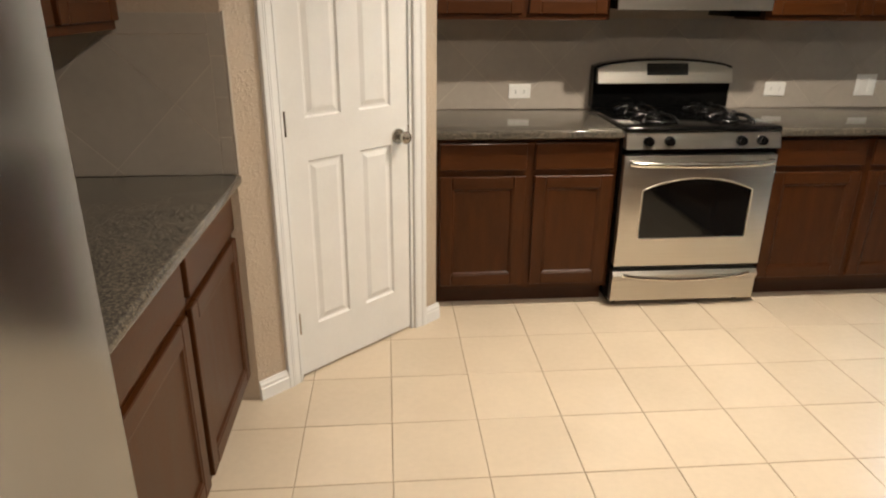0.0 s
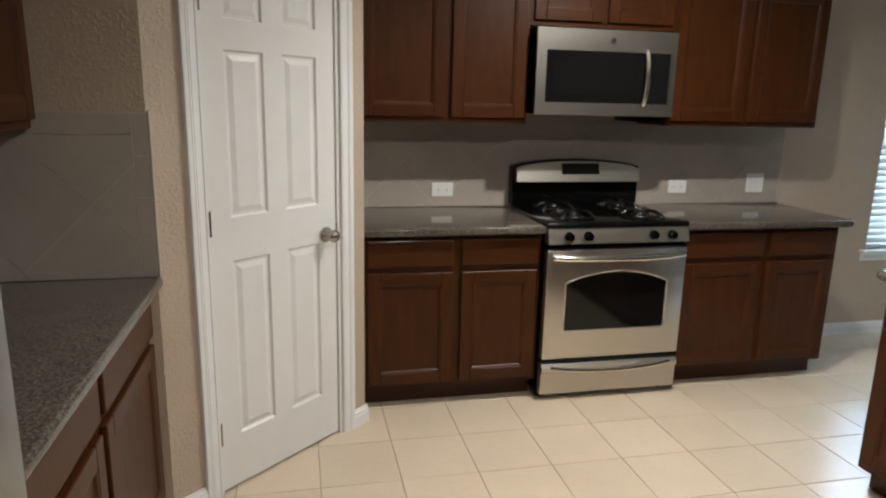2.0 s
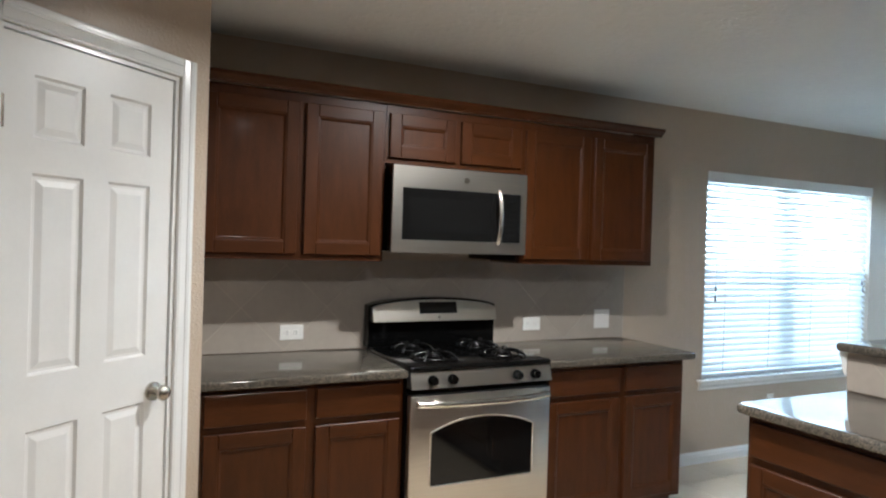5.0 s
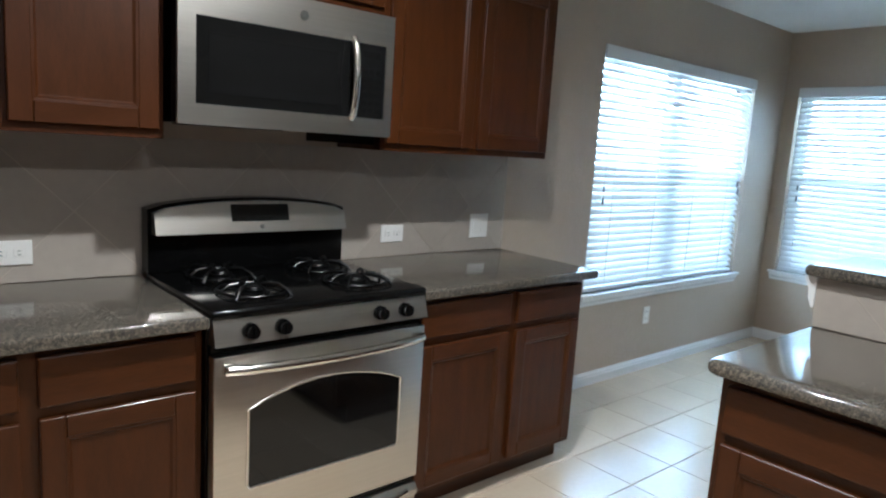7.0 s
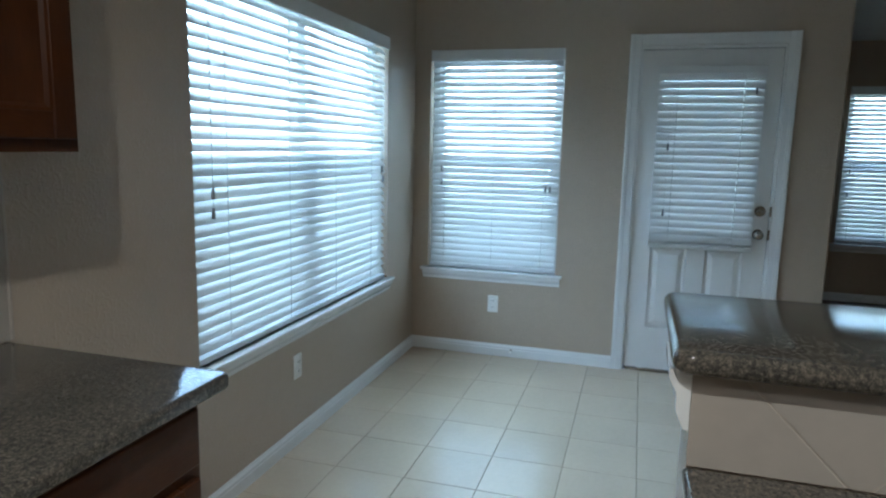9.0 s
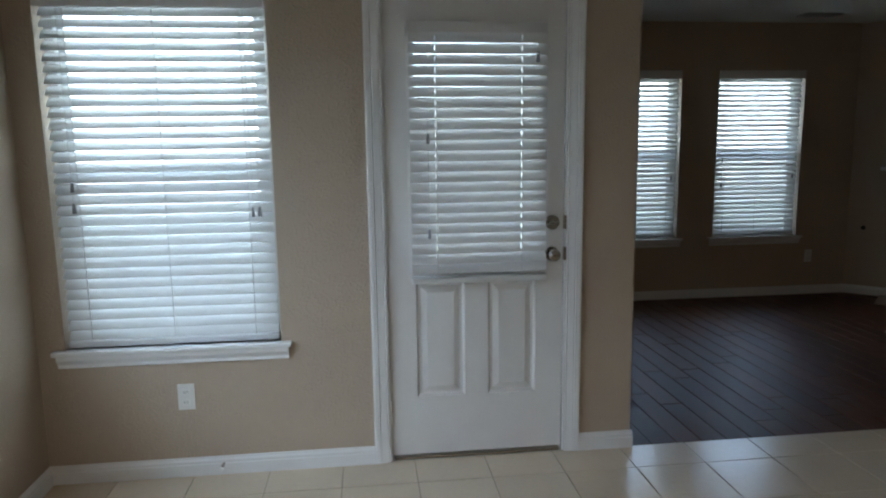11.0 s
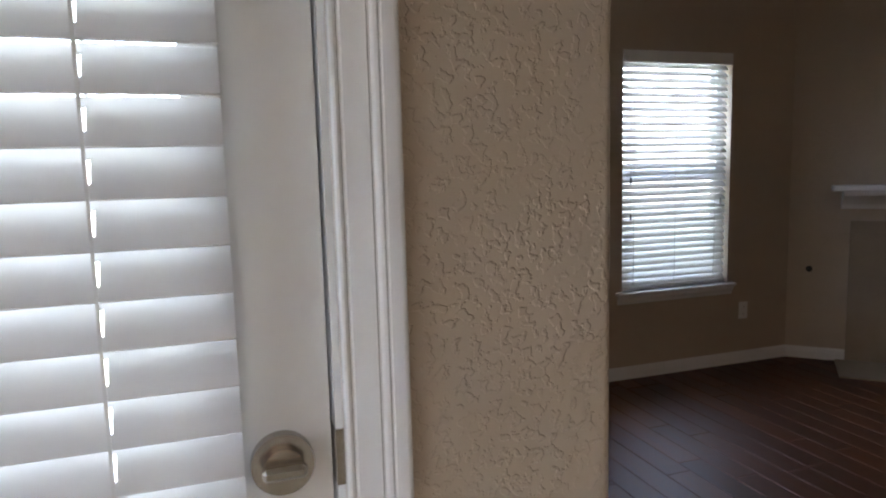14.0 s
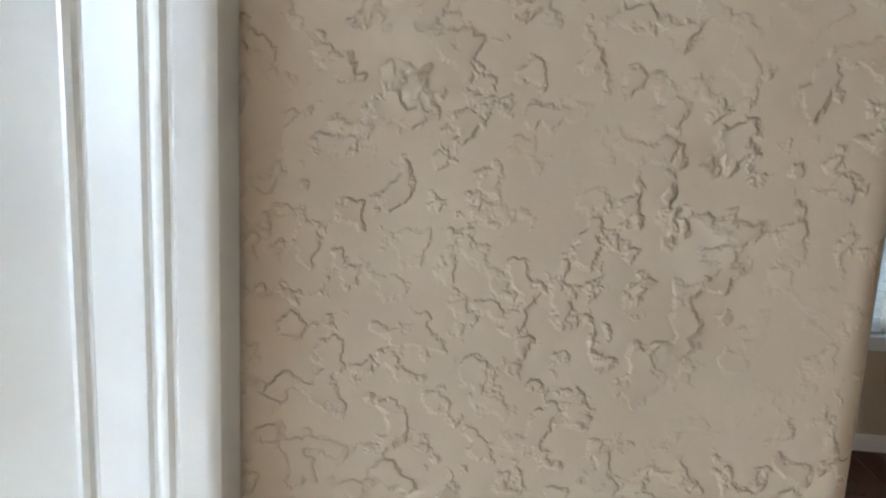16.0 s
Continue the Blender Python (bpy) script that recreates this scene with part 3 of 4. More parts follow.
def back_door():
    m = on_east(NORTH)
    d = thing("door_2", "closed white half-glass back door with mini blind", "door", m, kind="structure")
    x0, x1 = NORTH - ED[1], NORTH - ED[0]
    casing(d, x0, x1, 2.03, 0.069)
    bm = box(x0 + 0.0005, x0 + 0.0085, 0.002, THICK, 0, 2.03)
    add_box(bm, x1 - 0.0085, x1 - 0.0005, 0.002, THICK, 0, 2.03)
    add_box(bm, x0 + 0.0085, x1 - 0.0085, 0.002, THICK, 2.012, 2.0295)
    part("jamb", bm, TRIM, d)
    bm = box(x0 + 0.009, x0 + 0.026, 0.0605, 0.078, 0.016, 2.012)
    add_box(bm, x1 - 0.026, x1 - 0.009, 0.0605, 0.078, 0.016, 2.012)
    add_box(bm, x0 + 0.026, x1 - 0.026, 0.0605, 0.078, 1.995, 2.0125)
    part("door_stop", bm, TRIM, d)
    a, b = x0 + 0.0115, x1 - 0.0115
    lite = (a + 0.1245, b - 0.1245, 0.93, 1.86)
    mid = (a + b) / 2
    panels = [(a + 0.1175, mid - 0.055, 0.29, 0.815), (mid + 0.05, b - 0.1215, 0.29, 0.815)]
    leaf = part("door_leaf", slab_with_openings(a, b, 0.02, 2.008, 0.016, 0.06, [lite, *panels]), DOOR_WHITE, d)
    for h in panels:
        part("door_panel", raised_panel(*h, 0.016, 0.014, 0.022), DOOR_WHITE, leaf)
    bm = slab_with_openings(lite[0] - 0.03, lite[1] + 0.03, lite[2] - 0.03, lite[3] + 0.03, 0.004, 0.0158, [lite])
    part("lite_frame", bm, DOOR_WHITE, leaf)
    pane = part("pane", box(lite[0], lite[1], 0.035, 0.04, lite[2], lite[3]), GLASS, leaf)
    pane.visible_shadow = False
    part("threshold", box(x0 + 0.02, x1 - 0.02, 0.0, THICK, 0.0, 0.016, 0.004), NICKEL, d, "dark bronze metal threshold")
    knob("door_knob", d, b - 0.0515, 0.016, 0.925)
    bm = add_cyl(bmesh.new(), (b - 0.0515, 0.009, 1.065), 0.032, 0.014, "Y", n=28)
    add_cyl(bm, (b - 0.0515, -0.002, 1.065), 0.02, 0.012, "Y", n=20)
    add_box(bm, b - 0.0735, b - 0.0295, -0.022, -0.006, 1.058, 1.072, 0.004)
    part("deadbolt", bm, NICKEL, d, "satin nickel deadbolt thumb turn", True)
    for z in (0.925, 1.065):
        part("strike_plate", box(x1 - 0.0095, x1 - 0.0005, -0.001, 0.03, z - 0.03, z + 0.03), NICKEL, d)
    for z in (0.24, 1.02, 1.77):
        hinge(d, a - 0.002, z, 0.008, TRIM)
    blind(m @ pose(lite[0] - 0.035, 0.004, 1.915), lite[1] - lite[0] + 0.082, 1.10, "white mini blind closed over the back door glass", tilt=60, mat=SLAT_DENSE, valance=0.06, pitch=0.0437, inset=0.2, slots=True,
          ladders=2, depth=-0.03, tails=((0.14, 0.42), (0.14, 0.78), (0.9, 0.12)))


pantry_door()
back_door()
window("window_1", on_north(W1[0], W1[2]), W1[1] - W1[0], W1[3] - W1[2], True, "wide twin white vinyl window with painted sill")
blind(on_north(W1[0], W1[3]), W1[1] - W1[0], W1[3] - W1[2], "wide white faux-wood blind lowered over the twin window", ladders=4, tilt=50, depth=0.035, tails=((0.06, 0.55), (0.06, 0.6), (0.95, 0.52), (0.96, 0.56)))
window("window_2", on_east(W2[1], W2[2]), W2[1] - W2[0], W2[3] - W2[2], False, "single white vinyl window with painted sill")
blind(on_east(W2[1], W2[3]), W2[1] - W2[0], W2[3] - W2[2], "white faux-wood blind lowered beside the back door", tilt=48, depth=0.035, tails=((0.1, 0.52), (0.1, 0.58), (0.9, 0.6), (0.93, 0.6)))
for i, w in enumerate((L1, L2)):
    m = pose(LIVING_E, w[1], w[2], 0, 0, -90)
    window(f"window_{i + 3}", m, w[1] - w[0], w[3] - w[2], False, "living room white vinyl window with painted sill")
    blind(pose(LIVING_E, w[1], w[3], 0, 0, -90), w[1] - w[0], w[3] - w[2], "white faux-wood blind lowered in the living room", tilt=47, depth=0.04, tails=((0.08, 0.52), (0.08, 0.67), (0.92, 0.62)))


# ---- cabinets ----
def shaker(parent, name, x0, x1, z0, z1, y, grain=OAK, rail=0.058, handle=False):
    """A framed door or drawer front with a recessed flat panel, its back at y, its front at y-0.019."""
    f = y - 0.019
    door = part(name, raised_flat(x0 + rail, x1 - rail, z0 + rail, z1 - rail, f), OAK, parent)
    for q in ((x0, x0 + rail, z0, z1), (x1 - rail, x1, z0, z1)):
        part("stile", box(q[0] + 0.0003, q[1] - 0.0003, f, y, q[2], q[3], 0.003), OAK, door)
    for q in ((x0 + rail, x1 - rail, z1 - rail, z1), (x0 + rail, x1 - rail, z0, z0 + rail)):
        part("rail", box(q[0] + 0.0003, q[1] - 0.0003, f, y, q[2], q[3], 0.003), grain, door)
    return door


def raised_flat(x0, x1, z0, z1, f):
    """A recessed panel with a small bevelled bead round it."""
    bm = bmesh.new()
    def ring(d, y):
        return [bm.verts.new(q) for q in ((x0 + d, y, z0 + d), (x1 - d, y, z0 + d), (x1 - d, y, z1 - d), (x0 + d, y, z1 - d))]
    rings = [ring(-0.001, f + 0.002), ring(0.006, f + 0.003), ring(0.013, f + 0.010), ring(0.016, f + 0.0105)]
    for a, b in zip(rings, rings[1:]):
        for k in range(4):
            bm.faces.new((a[k], a[(k + 1) % 4], b[(k + 1) % 4], b[k]))
    bm.faces.new(rings[-1])
    bmesh.ops.recalc_face_normals(bm, faces=bm.faces)
    return bm


def base_cabinet(m, width, splits, label, grain=OAK_X, depth=0.61):
    """A base unit with a drawer over a door in each column; splits are the column edges."""
    c = thing("base_cabinet", label, "cabinet", m, group="base cabinets")
    f = -depth + 0.02
    part("body", box(0, width, f, -0.002, 0.1, 0.868), OAK, c)
    part("toe_kick", box(0.002, width - (0.002), f + 0.07, -0.002, 0.0, 0.1), OAK_DARK, c, "dark recessed toe kick")
    for a, b in zip(splits, splits[1:]):
        part("drawer_front", box(a + 0.02, b - 0.02, f - 0.019, f, 0.715, 0.845, 0.005, 2), grain, c)
        shaker(c, "door", a + 0.02, b - 0.02, 0.125, 0.685, f, grain)
    return c


def wall_cabinet(m, width, z0, z1, splits, label, depth=0.31):
    c = thing("wall_cabinet", label, "cabinet", m, group="wall cabinets")
    f = -depth
    part("body", box(0, width, f, -0.002, z0, z1), OAK, c)
    for a, b in zip(splits, splits[1:]):
        shaker(c, "door", a + 0.016, b - 0.016, z0 + 0.026, z1 - 0.045, f, OAK_X)
    return c


def crown(m, length, left, right):
    """Crown moulding along a run of wall cabinets, with a mitred return."""
    c = thing("crown_moulding", "stained oak crown moulding along the cabinet tops", "moulding", m)
    pr = [(0.0, 0.0), (-0.008, 0.0), (-0.014, 0.012), (-0.034, 0.03), (-0.04, 0.045), (0.0, 0.045)]
    part("front", prism(pr, 0, length + (0.03 if right else 0), "X"), OAK_X, c)
    if right:
        part("return", prism([(length - u, v) for u, v in pr], 0.001, 0.329, "Y"), OAK_Y, c)


def slab(name, outline, z0, z1, label, category="countertop", m=None, r=0.012):
    """A stone slab with eased edges from an outline."""
    bm = prism(outline, z0, z1, "Z")
    edges = [e for e in bm.edges if abs(e.verts[0].co.z - e.verts[1].co.z) < 1e-6]
    bmesh.ops.bevel(bm, geom=edges, offset=r, segments=4, affect="EDGES", profile=0.5)
    ob = tagged(part(name, bm, GRANITE, smooth=True), label, category)
    if m is not None:
        ob.matrix_world = m
    return ob


def rounded(points, radius, seg=6):
    """An outline with chosen corners rounded: points are (x, y, round?)."""
    out = []
    n = len(points)
    for i, (x, y, on) in enumerate(points):
        p, a, b = Vector((x, y)), Vector(points[i - 1][:2]), Vector(points[(i + 1) % n][:2])
        if not on:
            out.append((x, y))
            continue
        u, v = (a - p).normalized(), (b - p).normalized()
        for k in range(seg + 1):
            t = k / seg
            q = (p + u * radius) * (1 - t) ** 2 + p * 2 * t * (1 - t) + (p + v * radius) * t ** 2
            out.append((q.x, q.y))
    return out


CAB_L0, RANGE_X, CAB_R0, CAB_R1 = PANTRY_END.x + 0.004, 1.521, 2.282, 3.226
base_cabinet(on_north(CAB_L0), RANGE_X - 0.005 - CAB_L0, (0, 0.452, RANGE_X - 0.005 - CAB_L0), "stained oak base cabinet with two drawers beside the pantry wall")
base_cabinet(on_north(CAB_R0), CAB_R1 - CAB_R0, (0, 0.50, CAB_R1 - CAB_R0), "stained oak base cabinet with two drawers near the window")
slab("countertop", [(CAB_L0, NORTH - 0.645), (RANGE_X - 0.003, NORTH - 0.645), (RANGE_X - 0.003, NORTH - 0.002), (CAB_L0, NORTH - 0.002)], 0.869, 0.907, "polished speckled granite countertop beside the pantry wall")
slab("countertop", rounded([(CAB_R0 - 0.001, NORTH - 0.645, 0), (CAB_R1 + 0.055, NORTH - 0.645, 1), (CAB_R1 + 0.055, NORTH - 0.002, 0), (CAB_R0 - 0.001, NORTH - 0.002, 0)], 0.03), 0.869, 0.907, "polished speckled granite countertop at the end of the run")
UP0, UP1 = 1.38, 2.15
wall_cabinet(on_north(CAB_L0), 1.502 - CAB_L0, UP0, UP1, (0, 0.45, 1.502 - CAB_L0), "stained oak wall cabinet with two flat-panel doors by the pantry")
wall_cabinet(on_north(1.504), 0.784, 1.862, UP1, (0, 0.392, 0.784), "short stained oak wall cabinet above the microwave")
wall_cabinet(on_north(2.29), CAB_R1 - 2.29, UP0, UP1, (0, 0.468, CAB_R1 - 2.29), "stained oak wall cabinet with two flat-panel doors by the window")
crown(pose(CAB_L0, NORTH - 0.331, UP1 + 0.001), CAB_R1 - CAB_L0, False, True)

# west run beside the refrigerator
base_cabinet(on_west(0.86), 1.277, (0.07, 0.665, 1.277), "stained oak base cabinet with two drawers beside the refrigerator", OAK_Y)
slab("countertop", [(WEST + 0.002, 0.86), (WEST + 0.645, 0.86), (WEST + 0.645, 2.138), (WEST + 0.002, 2.138)], 0.869, 0.907, "speckled granite countertop between refrigerator and pantry")
wall_cabinet(on_west(0.86), 1.277, UP0, UP1, (0, 0.425, 0.85, 1.277), "stained oak wall cabinet above the short counter")


# ---- backsplash tiles ----
def diagonal_tiles(parent, x0, x1, z0, z1, size=0.305, gap=0.004, y=-0.008, shift=(0.0, 0.0)):
    """Square tiles laid on the diagonal inside a rectangle, each a piece of its own, cut at the edges."""
    dg = size * math.sqrt(2)
    n0, n1 = int(math.floor(x0 / dg)) - 1, int(math.ceil(x1 / dg)) + 1
    half = dg / 2 - gap * 0.7
    for j in range(-2, int((z1 - z0) / (dg / 2)) + 3):
        for i in range(n0, n1 + 1):
            cx = (i + 0.5 * (j % 2)) * dg + shift[0]
            cz = z0 + j * dg / 2 + shift[1]
            if cx + half <= x0 or cx - half >= x1 or cz + half <= z0 or cz - half >= z1:
                continue
            bm = prism([(cx - half, cz), (cx, cz - half), (cx + half, cz), (cx, cz + half)], y, -0.003, "Y")
            for co, no in (((x0, 0, 0), (-1, 0, 0)), ((x1, 0, 0), (1, 0, 0)), ((0, 0, z0), (0, 0, -1)), ((0, 0, z1), (0, 0, 1))):
                r = bmesh.ops.bisect_plane(bm, geom=[*bm.verts, *bm.edges, *bm.faces], plane_co=co, plane_no=no, clear_outer=True)
                cut = [e for e in r["geom_cut"] if isinstance(e, bmesh.types.BMEdge)]
                if cut:
                    bmesh.ops.edgeloop_fill(bm, edges=cut)
            if len(bm.faces) < 4:
                bm.free()
                continue
            bmesh.ops.recalc_face_normals(bm, faces=bm.faces)
            part("tile", bm, SPLASH, parent)


def backsplash(m, x0, x1, z0, z1, label, shift=(0, 0), edge=None):
    s = thing("backsplash", label, "backsplash", m, kind="structure")
    part("grout", box(x0, x1, -0.006, -0.001, z0, z1), SPLASH_GROUT, s)
    diagonal_tiles(s, x0, x1, z0, z1, shift=shift)
    if edge is not None:
        part("edge_trim", box(edge - 0.006, edge + 0.006, -0.011, -0.001, z0, z1 + 0.006, 0.003), SPLASH_GROUT, s, "rounded bullnose tile edge")
    return s


backsplash(on_north(0), CAB_L0, 3.282, 0.908, 1.379, "taupe ceramic backsplash tiles laid diagonally above the counter", (0.025, 0.005), 3.288)
side_splash = backsplash(pose(WEST, 2.14, 0), 0.01, 0.586, 0.908, 1.362, "taupe diagonal backsplash tiles on the pantry side wall", (0.029, 0.023))
for k in range(4):
    part("border_tile", box(0.59, 0.632, -0.008, -0.001, 0.908 + 0.131 * k, 1.035 + 0.131 * k, 0.001), SPLASH, side_splash)
for k in range(2):
    part("border_tile", box(0.01 + 0.29 * k, 0.296 + 0.29 * k, -0.008, -0.001, 1.366, 1.428, 0.001), SPLASH, side_splash)
part("border_grout", box(0.5865, 0.6335, -0.0065, -0.0002, 0.908, 1.43), SPLASH_GROUT, side_splash)
part("border_grout", box(0.01, 0.5855, -0.0065, -0.0002, 1.3635, 1.43), SPLASH_GROUT, side_splash)
part("edge_trim", box(0.634, 0.645, -0.011, -0.001, 0.908, 1.436, 0.003), SPLASH_GROUT, side_splash, "rounded bullnose tile edge")
backsplash(on_west(0.86), 0.0, 1.26, 0.908, 1.379, "taupe diagonal backsplash tiles behind the short counter", (0.1, 0.06))


# ---- range ----
def gas_range():
    w = 0.757
    r = thing("gas_range", "freestanding stainless steel gas range with black cooktop", "range", on_north(RANGE_X))
    part("body", box(0.0, w, -0.615, -0.02, 0.03, 0.892), BLACK, r, "black enamelled side panels")
    for x in (0.05, w - 0.05):
        for y in (-0.57, -0.08):
            part("foot", add_cyl(bmesh.new(), (x, y, 0.016), 0.016, 0.032, n=12), BLACK, r)
    part("cooktop", box(-0.001, w + 0.001, -0.656, -0.06, 0.893, 0.923, 0.012, 3), BLACK, r, "glossy black enamel cooktop", True)
    panel = part("control_panel", prism([(-0.616, 0.822), (-0.670, 0.822), (-0.648, 0.896), (-0.616, 0.896)], 0.004, w - 0.004, "X"), STEEL, r, "stainless control strip")
    for x in (0.105, 0.205, w - 0.205, w - 0.105):
        bm = add_cyl(bmesh.new(), (x, -0.670, 0.86), 0.023, 0.014, "Y", n=24)
        add_cyl(bm, (x, -0.686, 0.86), 0.019, 0.022, "Y", r2=0.0165, n=24)
        add_box(bm, x - 0.0045, x + 0.0045, -0.701, -0.692, 0.842, 0.878, 0.002)
        part("burner_knob", bm, BLACK, panel, "black burner knob", True)
    part("vent_strip", box(0.006, w - 0.006, -0.63, -0.616, 0.792, 0.821), BLACK, r)
    door = part("oven_door", box(0.004, w - 0.004, -0.66, -0.617, 0.228, 0.79, 0.006, 2), STEEL, r, "stainless oven door", True)
    x0, x1, z0, z1, rise = 0.105, w - 0.105, 0.375, 0.62, 0.06
    arch = [(x0 + 0.01, z0), (x1 - 0.01, z0), (x1, z0 + 0.01), (x1, z1)]
    arch += [(x1 - (x1 - x0) * k / 12, z1 + rise * math.sin(math.pi * k / 12) ** 0.8) for k in range(1, 12)] + [(x0, z1), (x0, z0 + 0.01)]
    part("oven_window", prism(arch, -0.6635, -0.655, "Y"), BLACK_GLASS, door, "arched dark oven window")
    ring = [Vector((x, -0.6635, z)) for x, z in arch]
    part("window_bezel", add_tube(bmesh.new(), ring + ring[:2], 0.004, 6), STEEL_BRIGHT, door, smooth=True)
    bow = [(0.035 + (w - 0.07) * k / 14, -0.685 - 0.03 * math.sin(math.pi * k / 14) ** 0.5, 0.757 - 0.004 * math.sin(math.pi * k / 14)) for k in range(15)]
    part("door_handle", add_tube(bmesh.new(), bow, 0.0155, 12), STEEL_BRIGHT, door, "bowed polished handle", True)
    for x in (0.045, w - 0.045):
        part("handle_bracket", box(x - 0.02, x + 0.02, -0.69, -0.66, 0.742, 0.772, 0.006, 2), STEEL_BRIGHT, door, smooth=True)
    part("gap_strip", box(0.01, w - 0.01, -0.64, -0.6155, 0.206, 0.227), BLACK, r)
    bm = prism([(-0.617, 0.038), (-0.652, 0.038), (-0.655, 0.06), (-0.655, 0.15), (-0.668, 0.165), (-0.668, 0.18), (-0.652, 0.2), (-0.617, 0.204)], 0.004, w - 0.004, "X")
    drawer = part("storage_drawer", bm, STEEL, r, "stainless storage drawer")
    pull = [(0.05 + (w - 0.1) * k / 12, -0.668 - 0.006 * math.sin(math.pi * k / 12), 0.185 - 0.028 * math.sin(math.pi * k / 12) ** 0.7) for k in range(13)]
    part("drawer_pull", add_tube(bmesh.new(), pull, 0.009, 8), STEEL_BRIGHT, drawer, smooth=True)
    # back guard with arched top
    top = [(w * k / 14, 1.135 + 0.04 * math.sin(math.pi * k / 14) ** 0.6) for k in range(15)]
    part("back_guard", prism([(0.0, 0.924), (w, 0.924)] + [(x, z + 0.006) for x, z in top[::-1]], -0.085, -0.02, "Y"), BLACK, r, "black back guard with arched top")
    face = [(0.012, 1.058), (w - 0.012, 1.058)] + [(min(max(x, 0.012), w - 0.012), z - 0.006) for x, z in top[::-1]]

    def leaned(bm):
        """Lean a fascia piece back towards its top."""
        for v in bm.verts:
            if v.co.y < -0.09:
                v.co.y -= (1.175 - v.co.z) * 0.30
        return bm

    guard = part("steel_fascia", leaned(prism(face, -0.1, -0.0855, "Y")), STEEL, r, "curved stainless control fascia")
    part("display", leaned(box(0.275, 0.50, -0.104, -0.0995, 1.098, 1.158, 0.002)), BLACK_GLASS, guard, "black clock display")
    part("badge", leaned(add_cyl(bmesh.new(), (w / 2 + 0.01, -0.1005, 1.078), 0.008, 0.002, "Y", n=16)), STEEL_BRIGHT, guard)
    for k in range(5):
        part("touch_key", leaned(box(0.31 + 0.036 * k, 0.332 + 0.036 * k, -0.1048, -0.1038, 1.105, 1.113)), GREY_GLASS, guard)
    # burners and grates
    for bx, by in ((0.19, -0.49), (0.19, -0.23), (w - 0.19, -0.49), (w - 0.19, -0.23)):
        bm = add_cyl(bmesh.new(), (bx, by, 0.925), 0.052, 0.008, n=24)
        add_cyl(bm, (bx, by, 0.934), 0.04, 0.012, n=24)
        add_cyl(bm, (bx, by, 0.943), 0.033, 0.008, r2=0.028, n=24)
        part("burner", bm, IRON, r, "black cast burner cap", True)
        bm = bmesh.new()
        h, n = 0.108, 16
        rim = [(bx + h * math.cos(2 * math.pi * k / n) * (1.0 if k % 4 else 0.94), by + h * math.sin(2 * math.pi * k / n) * (1.0 if k % 4 else 0.94), 0.934) for k in range(n)]
        add_tube(bm, rim + rim[:2], 0.0048, 6)
        for k in range(4):
            a = k * math.pi / 2 + math.pi / 4
            c, s = math.cos(a), math.sin(a)
            add_tube(bm, [(bx + c * h * 1.18, by + s * h * 1.18, 0.926), (bx + c * h * 1.02, by + s * h * 1.02, 0.944), (bx + c * h * 0.78, by + s * h * 0.78, 0.958),
                          (bx + c * h * 0.5, by + s * h * 0.5, 0.959), (bx + c * h * 0.24, by + s * h * 0.24, 0.955)], 0.0055, 6)
            c, s = math.cos(a + math.pi / 4), math.sin(a + math.pi / 4)
            add_tube(bm, [(bx + c * h * 0.95, by + s * h * 0.95, 0.934), (bx + c * h * 0.72, by + s * h * 0.72, 0.953), (bx + c * h * 0.42, by + s * h * 0.42, 0.957)], 0.005, 6)
            add_tube(bm, [(bx + c * h * 0.95, by + s * h * 0.95, 0.936), (bx + c * h * 0.95, by + s * h * 0.95, 0.922)], 0.005, 6)
        part("grate", bm, IRON, r, "black cast iron pan grate", True)


